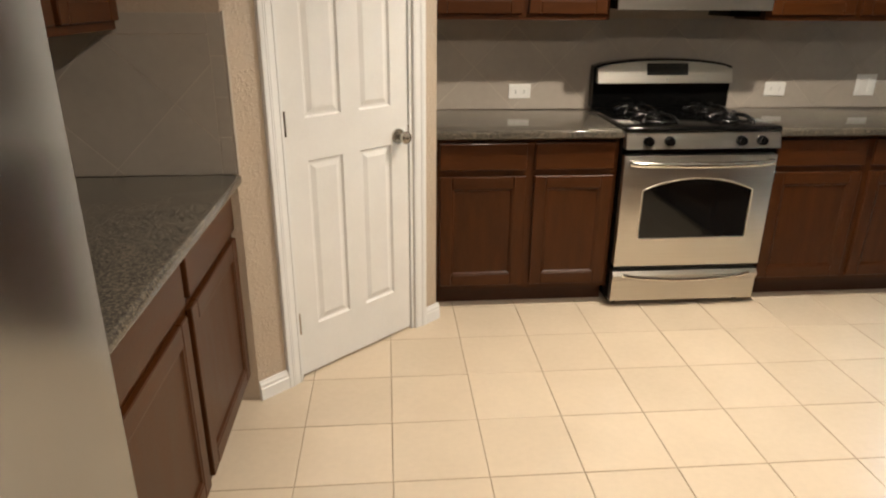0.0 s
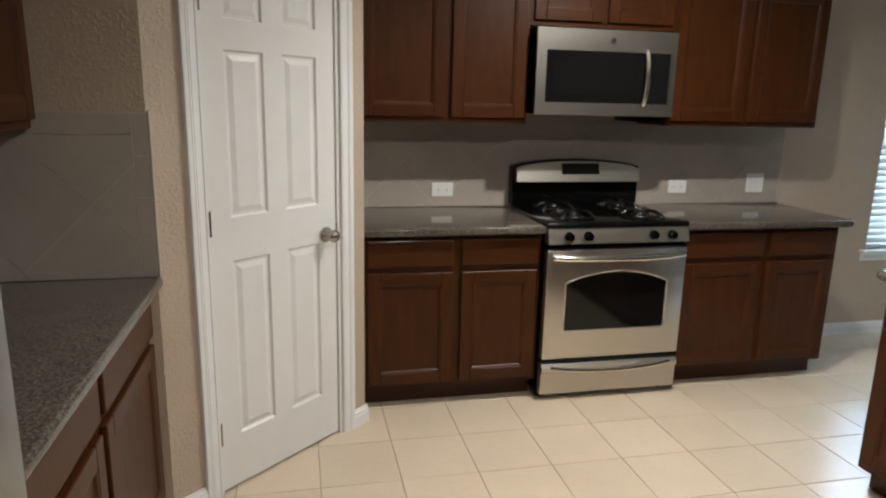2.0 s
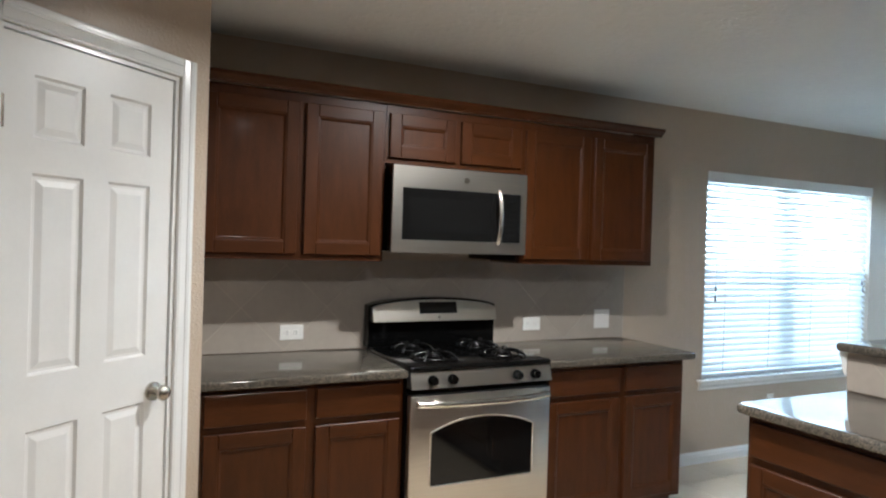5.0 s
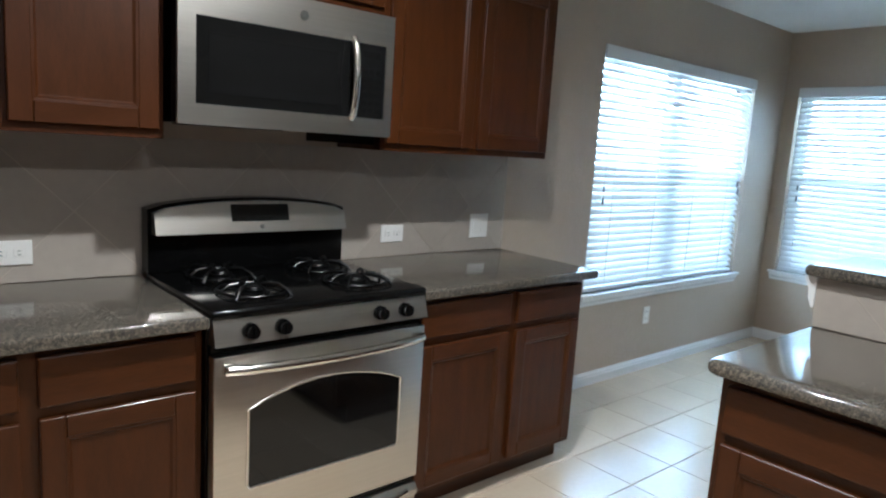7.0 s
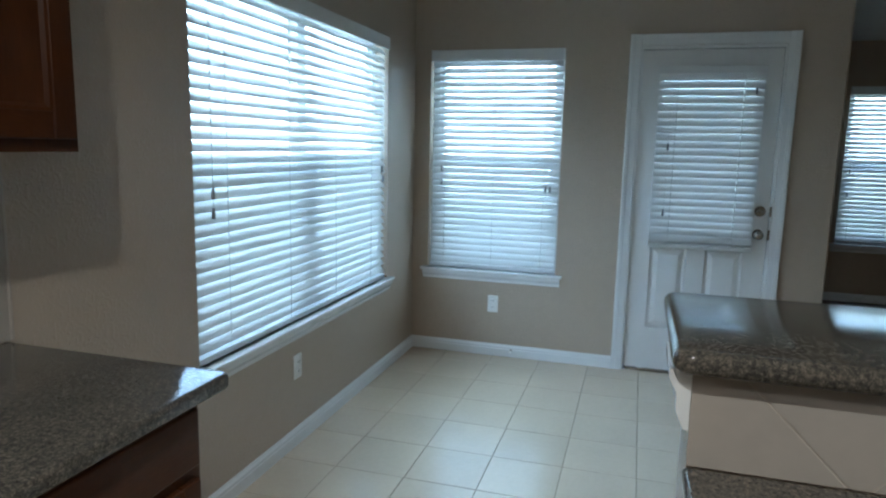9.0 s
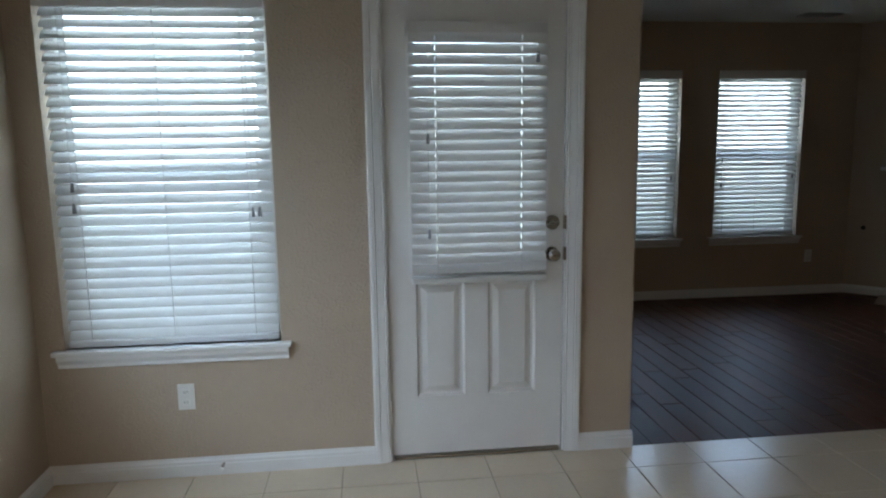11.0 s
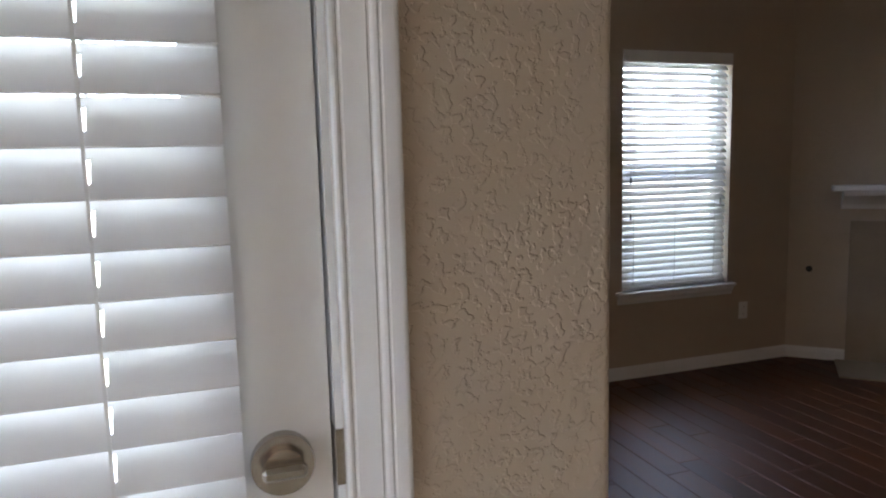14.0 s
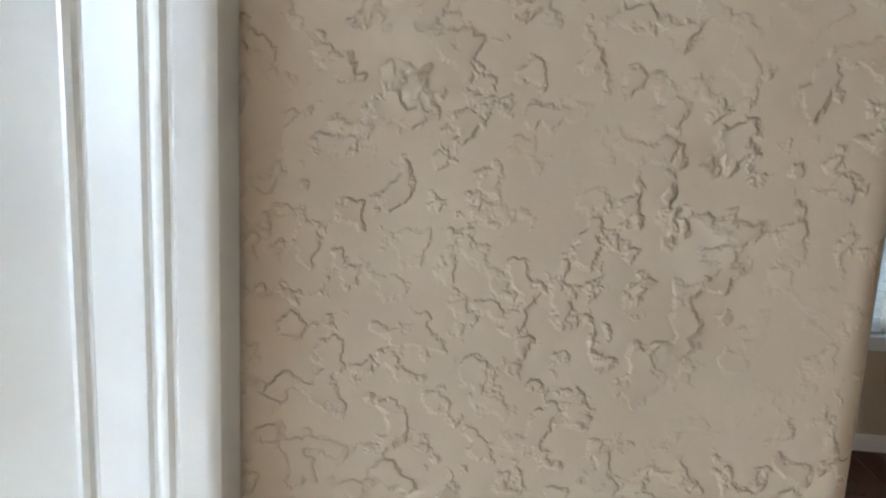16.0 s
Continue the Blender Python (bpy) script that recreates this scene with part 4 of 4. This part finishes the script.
def microwave():
    w, z0, z1, f = 0.757, 1.428, 1.848, -0.395
    r = thing("microwave", "stainless over-the-range microwave with black glass door", "microwave", on_north(RANGE_X - 0.006))
    part("body", box(-0.001, w + 0.001, f + 0.0125, -0.004, z0 + 0.004, z1), BLACK, r, "black enamelled microwave case")
    part("front_frame", slab_with_openings(0.0, w, z0, z1, f, f + 0.012, [(0.052, 0.725, z0 + 0.062, z1 - 0.105)]), STEEL, r, "stainless front frame")
    door = part("door_glass", box(0.0525, 0.587, f + 0.003, f + 0.0122, z0 + 0.0625, z1 - 0.1055, 0.002), BLACK_GLASS, r, "black glass door")
    part("viewing_window", box(0.09, 0.53, f + 0.001, f + 0.005, z0 + 0.095, z1 - 0.15), GREY_GLASS, door, "grey mesh viewing window")
    bow = [(0.583, f - 0.008 - 0.03 * math.sin(math.pi * k / 12) ** 0.6, z0 + 0.055 + (z1 - 0.095 - z0 - 0.055) * k / 12) for k in range(13)]
    part("door_handle", add_tube(bmesh.new(), bow, 0.0135, 12), STEEL_BRIGHT, r, "bowed vertical steel handle", True)
    pad = part("keypad", box(0.612, 0.7245, f + 0.003, f + 0.0122, z0 + 0.0625, z1 - 0.1055, 0.002), BLACK_GLASS, r, "black touch keypad")
    part("clock_display", box(0.635, 0.70, f + 0.002, f + 0.0045, z1 - 0.15, z1 - 0.13), GREY_GLASS, pad)
    for j in range(6):
        for i in range(3):
            part("key", box(0.633 + 0.027 * i, 0.651 + 0.027 * i, f + 0.0025, f + 0.0045, z0 + 0.08 + 0.027 * j, z0 + 0.094 + 0.027 * j), GREY_GLASS, pad)
    part("badge", add_cyl(bmesh.new(), (w / 2 + 0.02, f - 0.001, z1 - 0.052), 0.015, 0.003, "Y", n=24), STEEL_BRIGHT, r, "round steel badge")
    part("grease_filter", box(0.08, 0.36, -0.34, -0.1, z0 - 0.002, z0 + 0.004), IRON, r)
    # plain dark block below the right end of the case
    part("dark_block", box(0.6, w - 0.003, -0.3, -0.06, z0 - 0.03, z0 + 0.003), BLACK, r)


gas_range()
microwave()


# ---- refrigerator ----
def refrigerator():
    r = thing("refrigerator", "tall stainless steel refrigerator beside the short counter", "refrigerator", on_west(-0.075))
    w, d = 0.905, 0.65
    part("case", box(0, w, -d + 0.005, -0.03, 0.02, 1.75), IRON, r, "dark grey refrigerator case")
    part("base_grille", box(0.02, w - 0.02, -d - 0.02, -d + 0.004, 0.0, 0.07), BLACK, r)
    for name, x0, x1, hx in (("freezer_door", 0.0, 0.32, 0.275), ("fridge_door", 0.326, w, 0.368)):
        door = part(name, box(x0, x1, -d - 0.06, -d, 0.08, 1.76, 0.014, 4), FRIDGE_STEEL, r, "brushed stainless door", True)
        bow = [(hx, -d - 0.085 - 0.03 * math.sin(math.pi * k / 10) ** 0.5, 0.55 + 0.95 * k / 10) for k in range(11)]
        part("door_handle", add_tube(bmesh.new(), bow, 0.012, 10), STEEL_BRIGHT, door, smooth=True)


refrigerator()


# ---- peninsula ----
PEN_W, PONY_X, PEN_N = 2.49, 3.145, 1.885
PEN = pose(PEN_W + 0.61, PEN_N, 0, 0, 0, -90)
base_cabinet(PEN, 0.70, (0, 0.70), "stained oak peninsula base cabinet with a wide drawer", OAK_Y)
base_cabinet(PEN @ pose(0.703, 0, 0), 0.70, (0, 0.35, 0.70), "stained oak peninsula base cabinet with two drawers", OAK_Y)
LEG = pose(3.10, -0.155, 0, 0, 0, 180)
base_cabinet(LEG @ pose(0.62, 0, 0), 0.75, (0, 0.375, 0.75), "stained oak cabinet on the short peninsula leg", OAK_X)
base_cabinet(LEG @ pose(1.373, 0, 0), 0.74, (0, 0.37, 0.74), "stained oak end cabinet on the short peninsula leg", OAK_X)
slab("peninsula_countertop", rounded([(0.972, -0.185, 1), (PONY_X - 0.003, -0.185, 0), (PONY_X - 0.003, PEN_N + 0.035, 0), (PEN_W - 0.035, PEN_N + 0.035, 1), (PEN_W - 0.035, 0.485, 0), (0.972, 0.485, 1)], 0.05),
     0.869, 0.907, "L-shaped polished speckled granite peninsula countertop", r=0.015)
setting("pony_wall", box(PONY_X, PONY_X + 0.13, -0.17, PEN_N + 0.03, 0, 1.07), WALL, "low beige wall carrying the raised bar", "wall")
slab("bar_top", rounded([(PONY_X - 0.055, -0.3, 1), (PONY_X + 0.415, -0.3, 1), (PONY_X + 0.415, PEN_N + 0.065, 1), (PONY_X - 0.055, PEN_N + 0.065, 1)], 0.035), 1.071, 1.11,
     "raised polished dark granite breakfast bar top", "bar top", r=0.017)
backsplash(pose(PONY_X, PEN_N + 0.03, 0, 0, 0, -90), 0.0, 2.09, 0.908, 1.069, "taupe diagonal tiles below the raised bar", (0.25, 0.2))
bed = [(0, 0.0), (0.012, -0.0), (0.03, 0.03), (0.032, 0.06), (0.05, 0.085), (0.05, 0.1), (0, 0.1)]
molding = tagged(part("bracket_moulding", prism([(PEN_N + 0.031 + u * 0.7, 0.969 + v) for u, v in bed], PONY_X - 0.012, PONY_X + 0.142, "X"), TRIM), "white moulded bracket under the bar top end", "moulding")
baseboard(pose(PONY_X + 0.13, PEN_N + 0.03, 0, 0, 0, 180), 0.13)
baseboard(pose(PONY_X + 0.13, -0.17, 0, 0, 0, 90), PEN_N + 0.2)


# ---- plates, lamps, vents ----
def wall_plate(m, w, h, kind_of, label):
    """A cover plate centred on its pose, with sockets or a rocker."""
    p = thing("wall_outlet" if kind_of != "switch" else "light_switch", label, "outlet" if kind_of != "switch" else "switch", m)
    part("cover_plate", box(-w / 2, w / 2, -0.006, 0.0, -h / 2, h / 2, 0.002, 2), PLATE, p)
    flat = w > h
    for s in (-1, 1):
        if kind_of == "switch":
            part("rocker", box(s * w * 0.24 - 0.016, s * w * 0.24 + 0.016, -0.0085, -0.005, -0.033, 0.033, 0.0015), PLATE, p)
            continue
        cx, cz = (s * w * 0.2, 0) if flat else (0, s * h * 0.2)
        f = part("socket", box(cx - 0.016, cx + 0.016, -0.0085, -0.005, cz - 0.014, cz + 0.014, 0.003), PLATE, p)
        for k in (-1, 1):
            a, b = (0, k * 0.006) if flat else (k * 0.006, 0)
            part("slot", box(cx + a - (0.004 if flat else 0.0012), cx + a + (0.004 if flat else 0.0012), -0.0095, -0.008, cz + b - (0.0012 if flat else 0.004), cz + b + (0.0012 if flat else 0.004)), SLOT, f)
    return p


wall_plate(on_north(1.139, 1.003, NORTH - 0.008), 0.12, 0.076, "outlet", "white outlet plate set sideways in the backsplash")
wall_plate(on_north(2.584, 1.01, NORTH - 0.008), 0.12, 0.076, "outlet", "white outlet plate set sideways beside the range")
wall_plate(on_north(3.114, 1.03, NORTH - 0.008), 0.118, 0.118, "switch", "white double switch plate at the backsplash end")
wall_plate(on_north(4.73, 0.375), 0.07, 0.115, "outlet", "white outlet plate under the wide window")
wall_plate(on_east(2.92, 0.357), 0.07, 0.115, "outlet", "white outlet plate under the small window")
wall_plate(pose(LIVING_E, -1.945, 0.36, 0, 0, -90), 0.07, 0.115, "outlet", "white outlet plate beside the living room window")
wall_plate(pose(PONY_X - 0.008, 1.28, 0.99, 0, 0, -90), 0.12, 0.076, "outlet", "white outlet plate in the bar backsplash")
stop = thing("door_stop", "spring door stop screwed to the baseboard", "door stop", on_east(2.78, 0.05))
part("spring", add_cyl(bmesh.new(), (0, -0.04, 0), 0.006, 0.05, "Y", n=10), NICKEL, stop, smooth=True)
part("tip", add_cyl(bmesh.new(), (0, -0.07, 0), 0.008, 0.014, "Y", n=10), PLATE, stop, smooth=True)


def can_light(x, y, power):
    """A recessed ceiling lamp: trim ring, baffle and glowing lens, with its light."""
    c = thing("recessed_light", "lit round recessed ceiling light with white trim", "ceiling light", pose(x, y, CEIL), group="kitchen ceiling lights")
    bm = bmesh.new()
    n, prof = 36, [(0.046, -0.001), (0.049, -0.006), (0.072, -0.0045), (0.075, -0.0005)]
    rings = [[bm.verts.new((r * math.cos(2 * math.pi * k / n), r * math.sin(2 * math.pi * k / n), z)) for k in range(n)] for r, z in prof]
    for a, b in zip(rings, rings[1:]):
        for k in range(n):
            bm.faces.new((a[k], b[k], b[(k + 1) % n], a[(k + 1) % n]))
    part("trim_ring", bm, TRIM, c, smooth=True)
    part("lens", add_cyl(bmesh.new(), (0, 0, -0.0025), 0.046, 0.003, n=32), GLOW, c, "glowing frosted lens")
    lamp = new("bulb", bpy.data.lights.new("bulb", "AREA"))
    lamp.data.shape, lamp.data.size, lamp.data.energy, lamp.data.color = "DISK", 0.088, CAN_WATTS * power, (1.0, 0.87, 0.70)
    lamp.data.spread = radians(163)
    lamp.location = (0, 0, -0.009)
    lamp.parent = c


for x, y, power in CANS:
    can_light(x, y, power)


def ceiling_vent(x, y, turn, label):
    v = thing("ceiling_vent", label, "vent", pose(x, y, CEIL, 0, 0, turn))
    a, b = 0.18, 0.10
    part("frame", slab_with_openings(-a, a, -b, b, -0.008, -0.0005, [(-a + 0.025, -0.006, -b + 0.025, b - 0.025), (0.006, a - 0.025, -b + 0.025, b - 0.025)]), TRIM, v).rotation_euler = (radians(-90), 0, 0)
    part("backing", box(-a + 0.02, a - 0.02, -b + 0.02, b - 0.02, -0.0015, -0.0005), SLOT, v)
    for k in range(9):
        y0 = -b + 0.03 + 0.0165 * k
        part("louvre", prism([(y0, -0.002), (y0 + 0.004, -0.002), (y0 + 0.011, -0.009), (y0 + 0.008, -0.009)], -a + 0.022, a - 0.022, "X"), TRIM, v)


for q in VENTS:
    ceiling_vent(*q)


# ---- fireplace ----
def fireplace():
    m = pose(LIVING_E, -2.32, 0, 0, 0, 225)
    setting("wall_fireplace", wall_with_holes(bmesh.new(), 2.3, CEIL, 0.12, [(0.6, 1.7, 0.0, 0.74)]), WALL, "beige corner wall around the fireplace", "wall").matrix_world = m
    f = thing("fireplace", "corner fireplace with black firebox and tile surround", "fireplace", m)
    part("back_panel", box(0.602, 1.698, 0.45, 0.47, 0.0, 0.738), BRICK_DARK, f, "black firebox panel")
    part("side_panel", box(0.602, 0.62, 0.0, 0.449, 0.0, 0.738), BRICK_DARK, f)
    part("side_panel", box(1.68, 1.698, 0.0, 0.449, 0.0, 0.738), BRICK_DARK, f)
    part("top_panel", box(0.621, 1.679, 0.0, 0.449, 0.72, 0.738), BRICK_DARK, f)
    bm = slab_with_openings(0.36, 1.94, 0.0, 0.95, -0.012, -0.001, [(0.6, 1.7, 0.0, 0.74)])
    part("surround", bm, HEARTH, f, "beige tile surround")
    part("hearth", box(0.3, 2.0, -0.42, -0.001, 0.002, 0.012), HEARTH, f, "flush tile hearth")
    mt = thing("mantel_shelf", "white painted mantel shelf above the fireplace", "mantel", m)
    part("shelf", box(0.24, 2.06, -0.19, -0.001, 1.15, 1.185, 0.006, 2), TRIM, mt)
    pr = [(-0.001, 1.03), (-0.03, 1.03), (-0.05, 1.06), (-0.09, 1.09), (-0.15, 1.12), (-0.16, 1.149), (-0.001, 1.149)]
    part("bed_moulding", prism(pr, 0.3, 2.0, "X"), TRIM, mt)
    baseboard(m, 0.358)


fireplace()
plug = tagged(part("cable_plate", add_cyl(bmesh.new(), (0, 0, 0), 0.02, 0.012, "Y", n=16), SLOT, smooth=True), "small dark round cable plate on the wall", "wall plate")
plug.matrix_world = pose(LIVING_E, -2.32, 0, 0, 0, 225) @ pose(0.13, -0.004, 0.62)


# ---- yard ----
setting("ground", box(-60, 80, -60, 70, -0.30, -0.16), GRASS, "green lawn reaching the horizon", "lawn")
setting("patio", box(EAST + THICK + 0.005, 9.0, 1.125, 4.6, -0.16, -0.05, 0.01), CONCRETE, "pale concrete patio slab outside the back door", "patio")
setting("foundation", box(WEST - THICK, LIVING_E + THICK, SOUTH - THICK, LIVING_N + THICK, -0.30, -0.012), CONCRETE, "concrete floor slab", "foundation")
setting("foundation", box(WEST - THICK, EAST + THICK, LIVING_N + THICK + 0.001, NORTH + THICK, -0.30, -0.012), CONCRETE, "concrete floor slab under the kitchen", "foundation")


def fence_run(m, length, label):
    f = thing("fence", label, "fence", m)
    me = mesh_of("picket", prism([(0.003, 0), (0.137, 0), (0.137, 1.76), (0.11, 1.8), (0.03, 1.8), (0.003, 1.76)], 0, 0.018, "Y"), FENCE)
    for k in range(int(length / 0.14)):
        p = new("picket", me)
        p.parent, p.location = f, (k * 0.14, 0, 0)
    for z in (0.3, 0.9, 1.5):
        part("rail", box(0, length, 0.019, 0.06, z, z + 0.09), FENCE, f)


fence_run(pose(21.0, 9.5, -0.16, 0, 0, -90), 26, "weathered cedar picket fence along the yard")
fence_run(pose(-2.0, 9.5, -0.16), 23.0, "weathered cedar picket fence behind the house")


def tree(x, y, h, crown_r, seed):
    rng = random.Random(seed)
    t = thing("tree", "leafy green shade tree beyond the fence", "tree", pose(x, y, -0.16))
    bm = bmesh.new()
    add_tube(bm, [(0, 0, 0), (0.05, 0.02, h * 0.3), (0.1, -0.05, h * 0.6)], 0.16, 10)
    for k in range(6):
        a = rng.uniform(0, 6.28)
        add_tube(bm, [(0.07, 0, h * (0.35 + 0.04 * k)), (math.cos(a) * crown_r * 0.5, math.sin(a) * crown_r * 0.5, h * (0.55 + 0.05 * k))], 0.06, 6)
    part("trunk", bm, BARK, t)
    verts, faces = [], []
    for k in range(2600):
        d = Vector((rng.gauss(0, 1), rng.gauss(0, 1), rng.gauss(0, 1))).normalized() * crown_r * rng.uniform(0.35, 1.0) ** 0.6
        lump = 1 + 0.25 * noise.noise(d * 0.9 + Vector((seed, 0, 0)))
        c = Vector((d.x * lump, d.y * lump, h * 0.7 + d.z * 0.75 * lump))
        u = Vector((rng.gauss(0, 1), rng.gauss(0, 1), rng.gauss(0, 1))).normalized()
        v = u.orthogonal().normalized()
        s = rng.uniform(0.07, 0.16)
        i = len(verts)
        verts += [c - u * s, c + v * s * 0.6, c + u * s, c - v * s * 0.6]
        faces.append((i, i + 1, i + 2, i + 3))
    me = bpy.data.meshes.new("crown")
    me.from_pydata(verts, [], faces)
    me.materials.append(LEAF)
    new("crown", me).parent = t


tree(24.5, 3.0, 7.5, 2.6, 3)
tree(24.0, 7.5, 6.0, 2.2, 8)
tree(6.5, 13.5, 7.0, 2.6, 11)


# ---- floors, laid last ----
TILE_PITCH, TILE_X, TILE_Y = 0.3195, 0.412, 1.308
tile_cache = {}


def tile_data(w, d, mat, t=0.008, e=0.0015):
    """A floor piece with eased top edges, its corner at the origin."""
    key = (round(w, 3), round(d, 3), mat.name)
    if key not in tile_cache:
        v = [(0, 0, -t), (w, 0, -t), (w, d, -t), (0, d, -t), (0, 0, -e), (w, 0, -e), (w, d, -e), (0, d, -e), (e, e, 0), (w - e, e, 0), (w - e, d - e, 0), (e, d - e, 0)]
        f = [(8, 9, 10, 11)] + [(a + k, a + (k + 1) % 4, b + (k + 1) % 4, b + k) for a, b in ((0, 4), (4, 8)) for k in range(4)]
        me = bpy.data.meshes.new("tile")
        me.from_pydata(v, [], f)
        me.materials.append(mat)
        tile_cache[key] = me
    return tile_cache[key]


def tile_floor():
    x_lo, x_hi, y_lo, y_hi = WEST + 0.001, TILE_EDGE, SOUTH + 0.001, NORTH - 0.001
    floor = setting("floor", box(WEST, TILE_EDGE, SOUTH, NORTH, -0.011, -0.004), GROUT, "cream ceramic tile kitchen floor with brown grout", "floor")
    gap = 0.003
    count = 0
    rest_v, rest_f = [], []
    i0, i1 = math.floor((x_lo - TILE_X) / TILE_PITCH), math.ceil((x_hi - TILE_X) / TILE_PITCH)
    j0, j1 = math.floor((y_lo - TILE_Y) / TILE_PITCH), math.ceil((y_hi - TILE_Y) / TILE_PITCH)
    for i in range(i0, i1):
        for j in range(j0, j1):
            a, b = max(TILE_X + i * TILE_PITCH + gap / 2, x_lo), min(TILE_X + (i + 1) * TILE_PITCH - gap / 2, x_hi)
            c, d = max(TILE_Y + j * TILE_PITCH + gap / 2, y_lo), min(TILE_Y + (j + 1) * TILE_PITCH - gap / 2, y_hi)
            if b - a < 0.01 or d - c < 0.01:
                continue
            me = tile_data(b - a, d - c, TILE)
            if c > 0.4 and count < 300 and a > -0.3:
                t = new("tile", me)
                t.parent, t.location = floor, (a, c, 0)
                count += 1
            else:
                k = len(rest_v)
                rest_v += [(v.co.x + a, v.co.y + c, v.co.z) for v in me.vertices]
                rest_f += [tuple(k + n for n in p.vertices) for p in me.polygons]
    me = bpy.data.meshes.new("outlying_tiles")
    me.from_pydata(rest_v, [], rest_f)
    me.materials.append(TILE)
    o = new("outlying_tiles", me)
    o.parent = floor
    tagged(o, kind="stuff")


def plank_floor():
    x0, x1, y0, y1 = TILE_EDGE + 0.001, LIVING_E - 0.001, SOUTH + 0.001, LIVING_N - 0.001
    floor = setting("floor", box(TILE_EDGE, LIVING_E, SOUTH, LIVING_N, -0.011, -0.004), PLANK_GAP, "dark hand-scraped wood plank floor in the living room", "floor")
    rng = random.Random(4)
    w, y, count = 0.125, y0, 0
    while y < y1 - 0.02:
        d = min(w, y1 - y)
        x = x0 - rng.uniform(0, 0.9)
        while x < x1:
            n = rng.choice((0.6, 0.8, 1.0, 1.2))
            a, b = max(x, x0), min(x + n, x1)
            if b - a > 0.03:
                p = new("plank", tile_data(b - a - 0.002, d - 0.002, PLANK, e=0.003))
                p.parent, p.location = floor, (a, y, rng.uniform(-0.0008, 0.0))
            x += n
        y += w


tile_floor()
plank_floor()
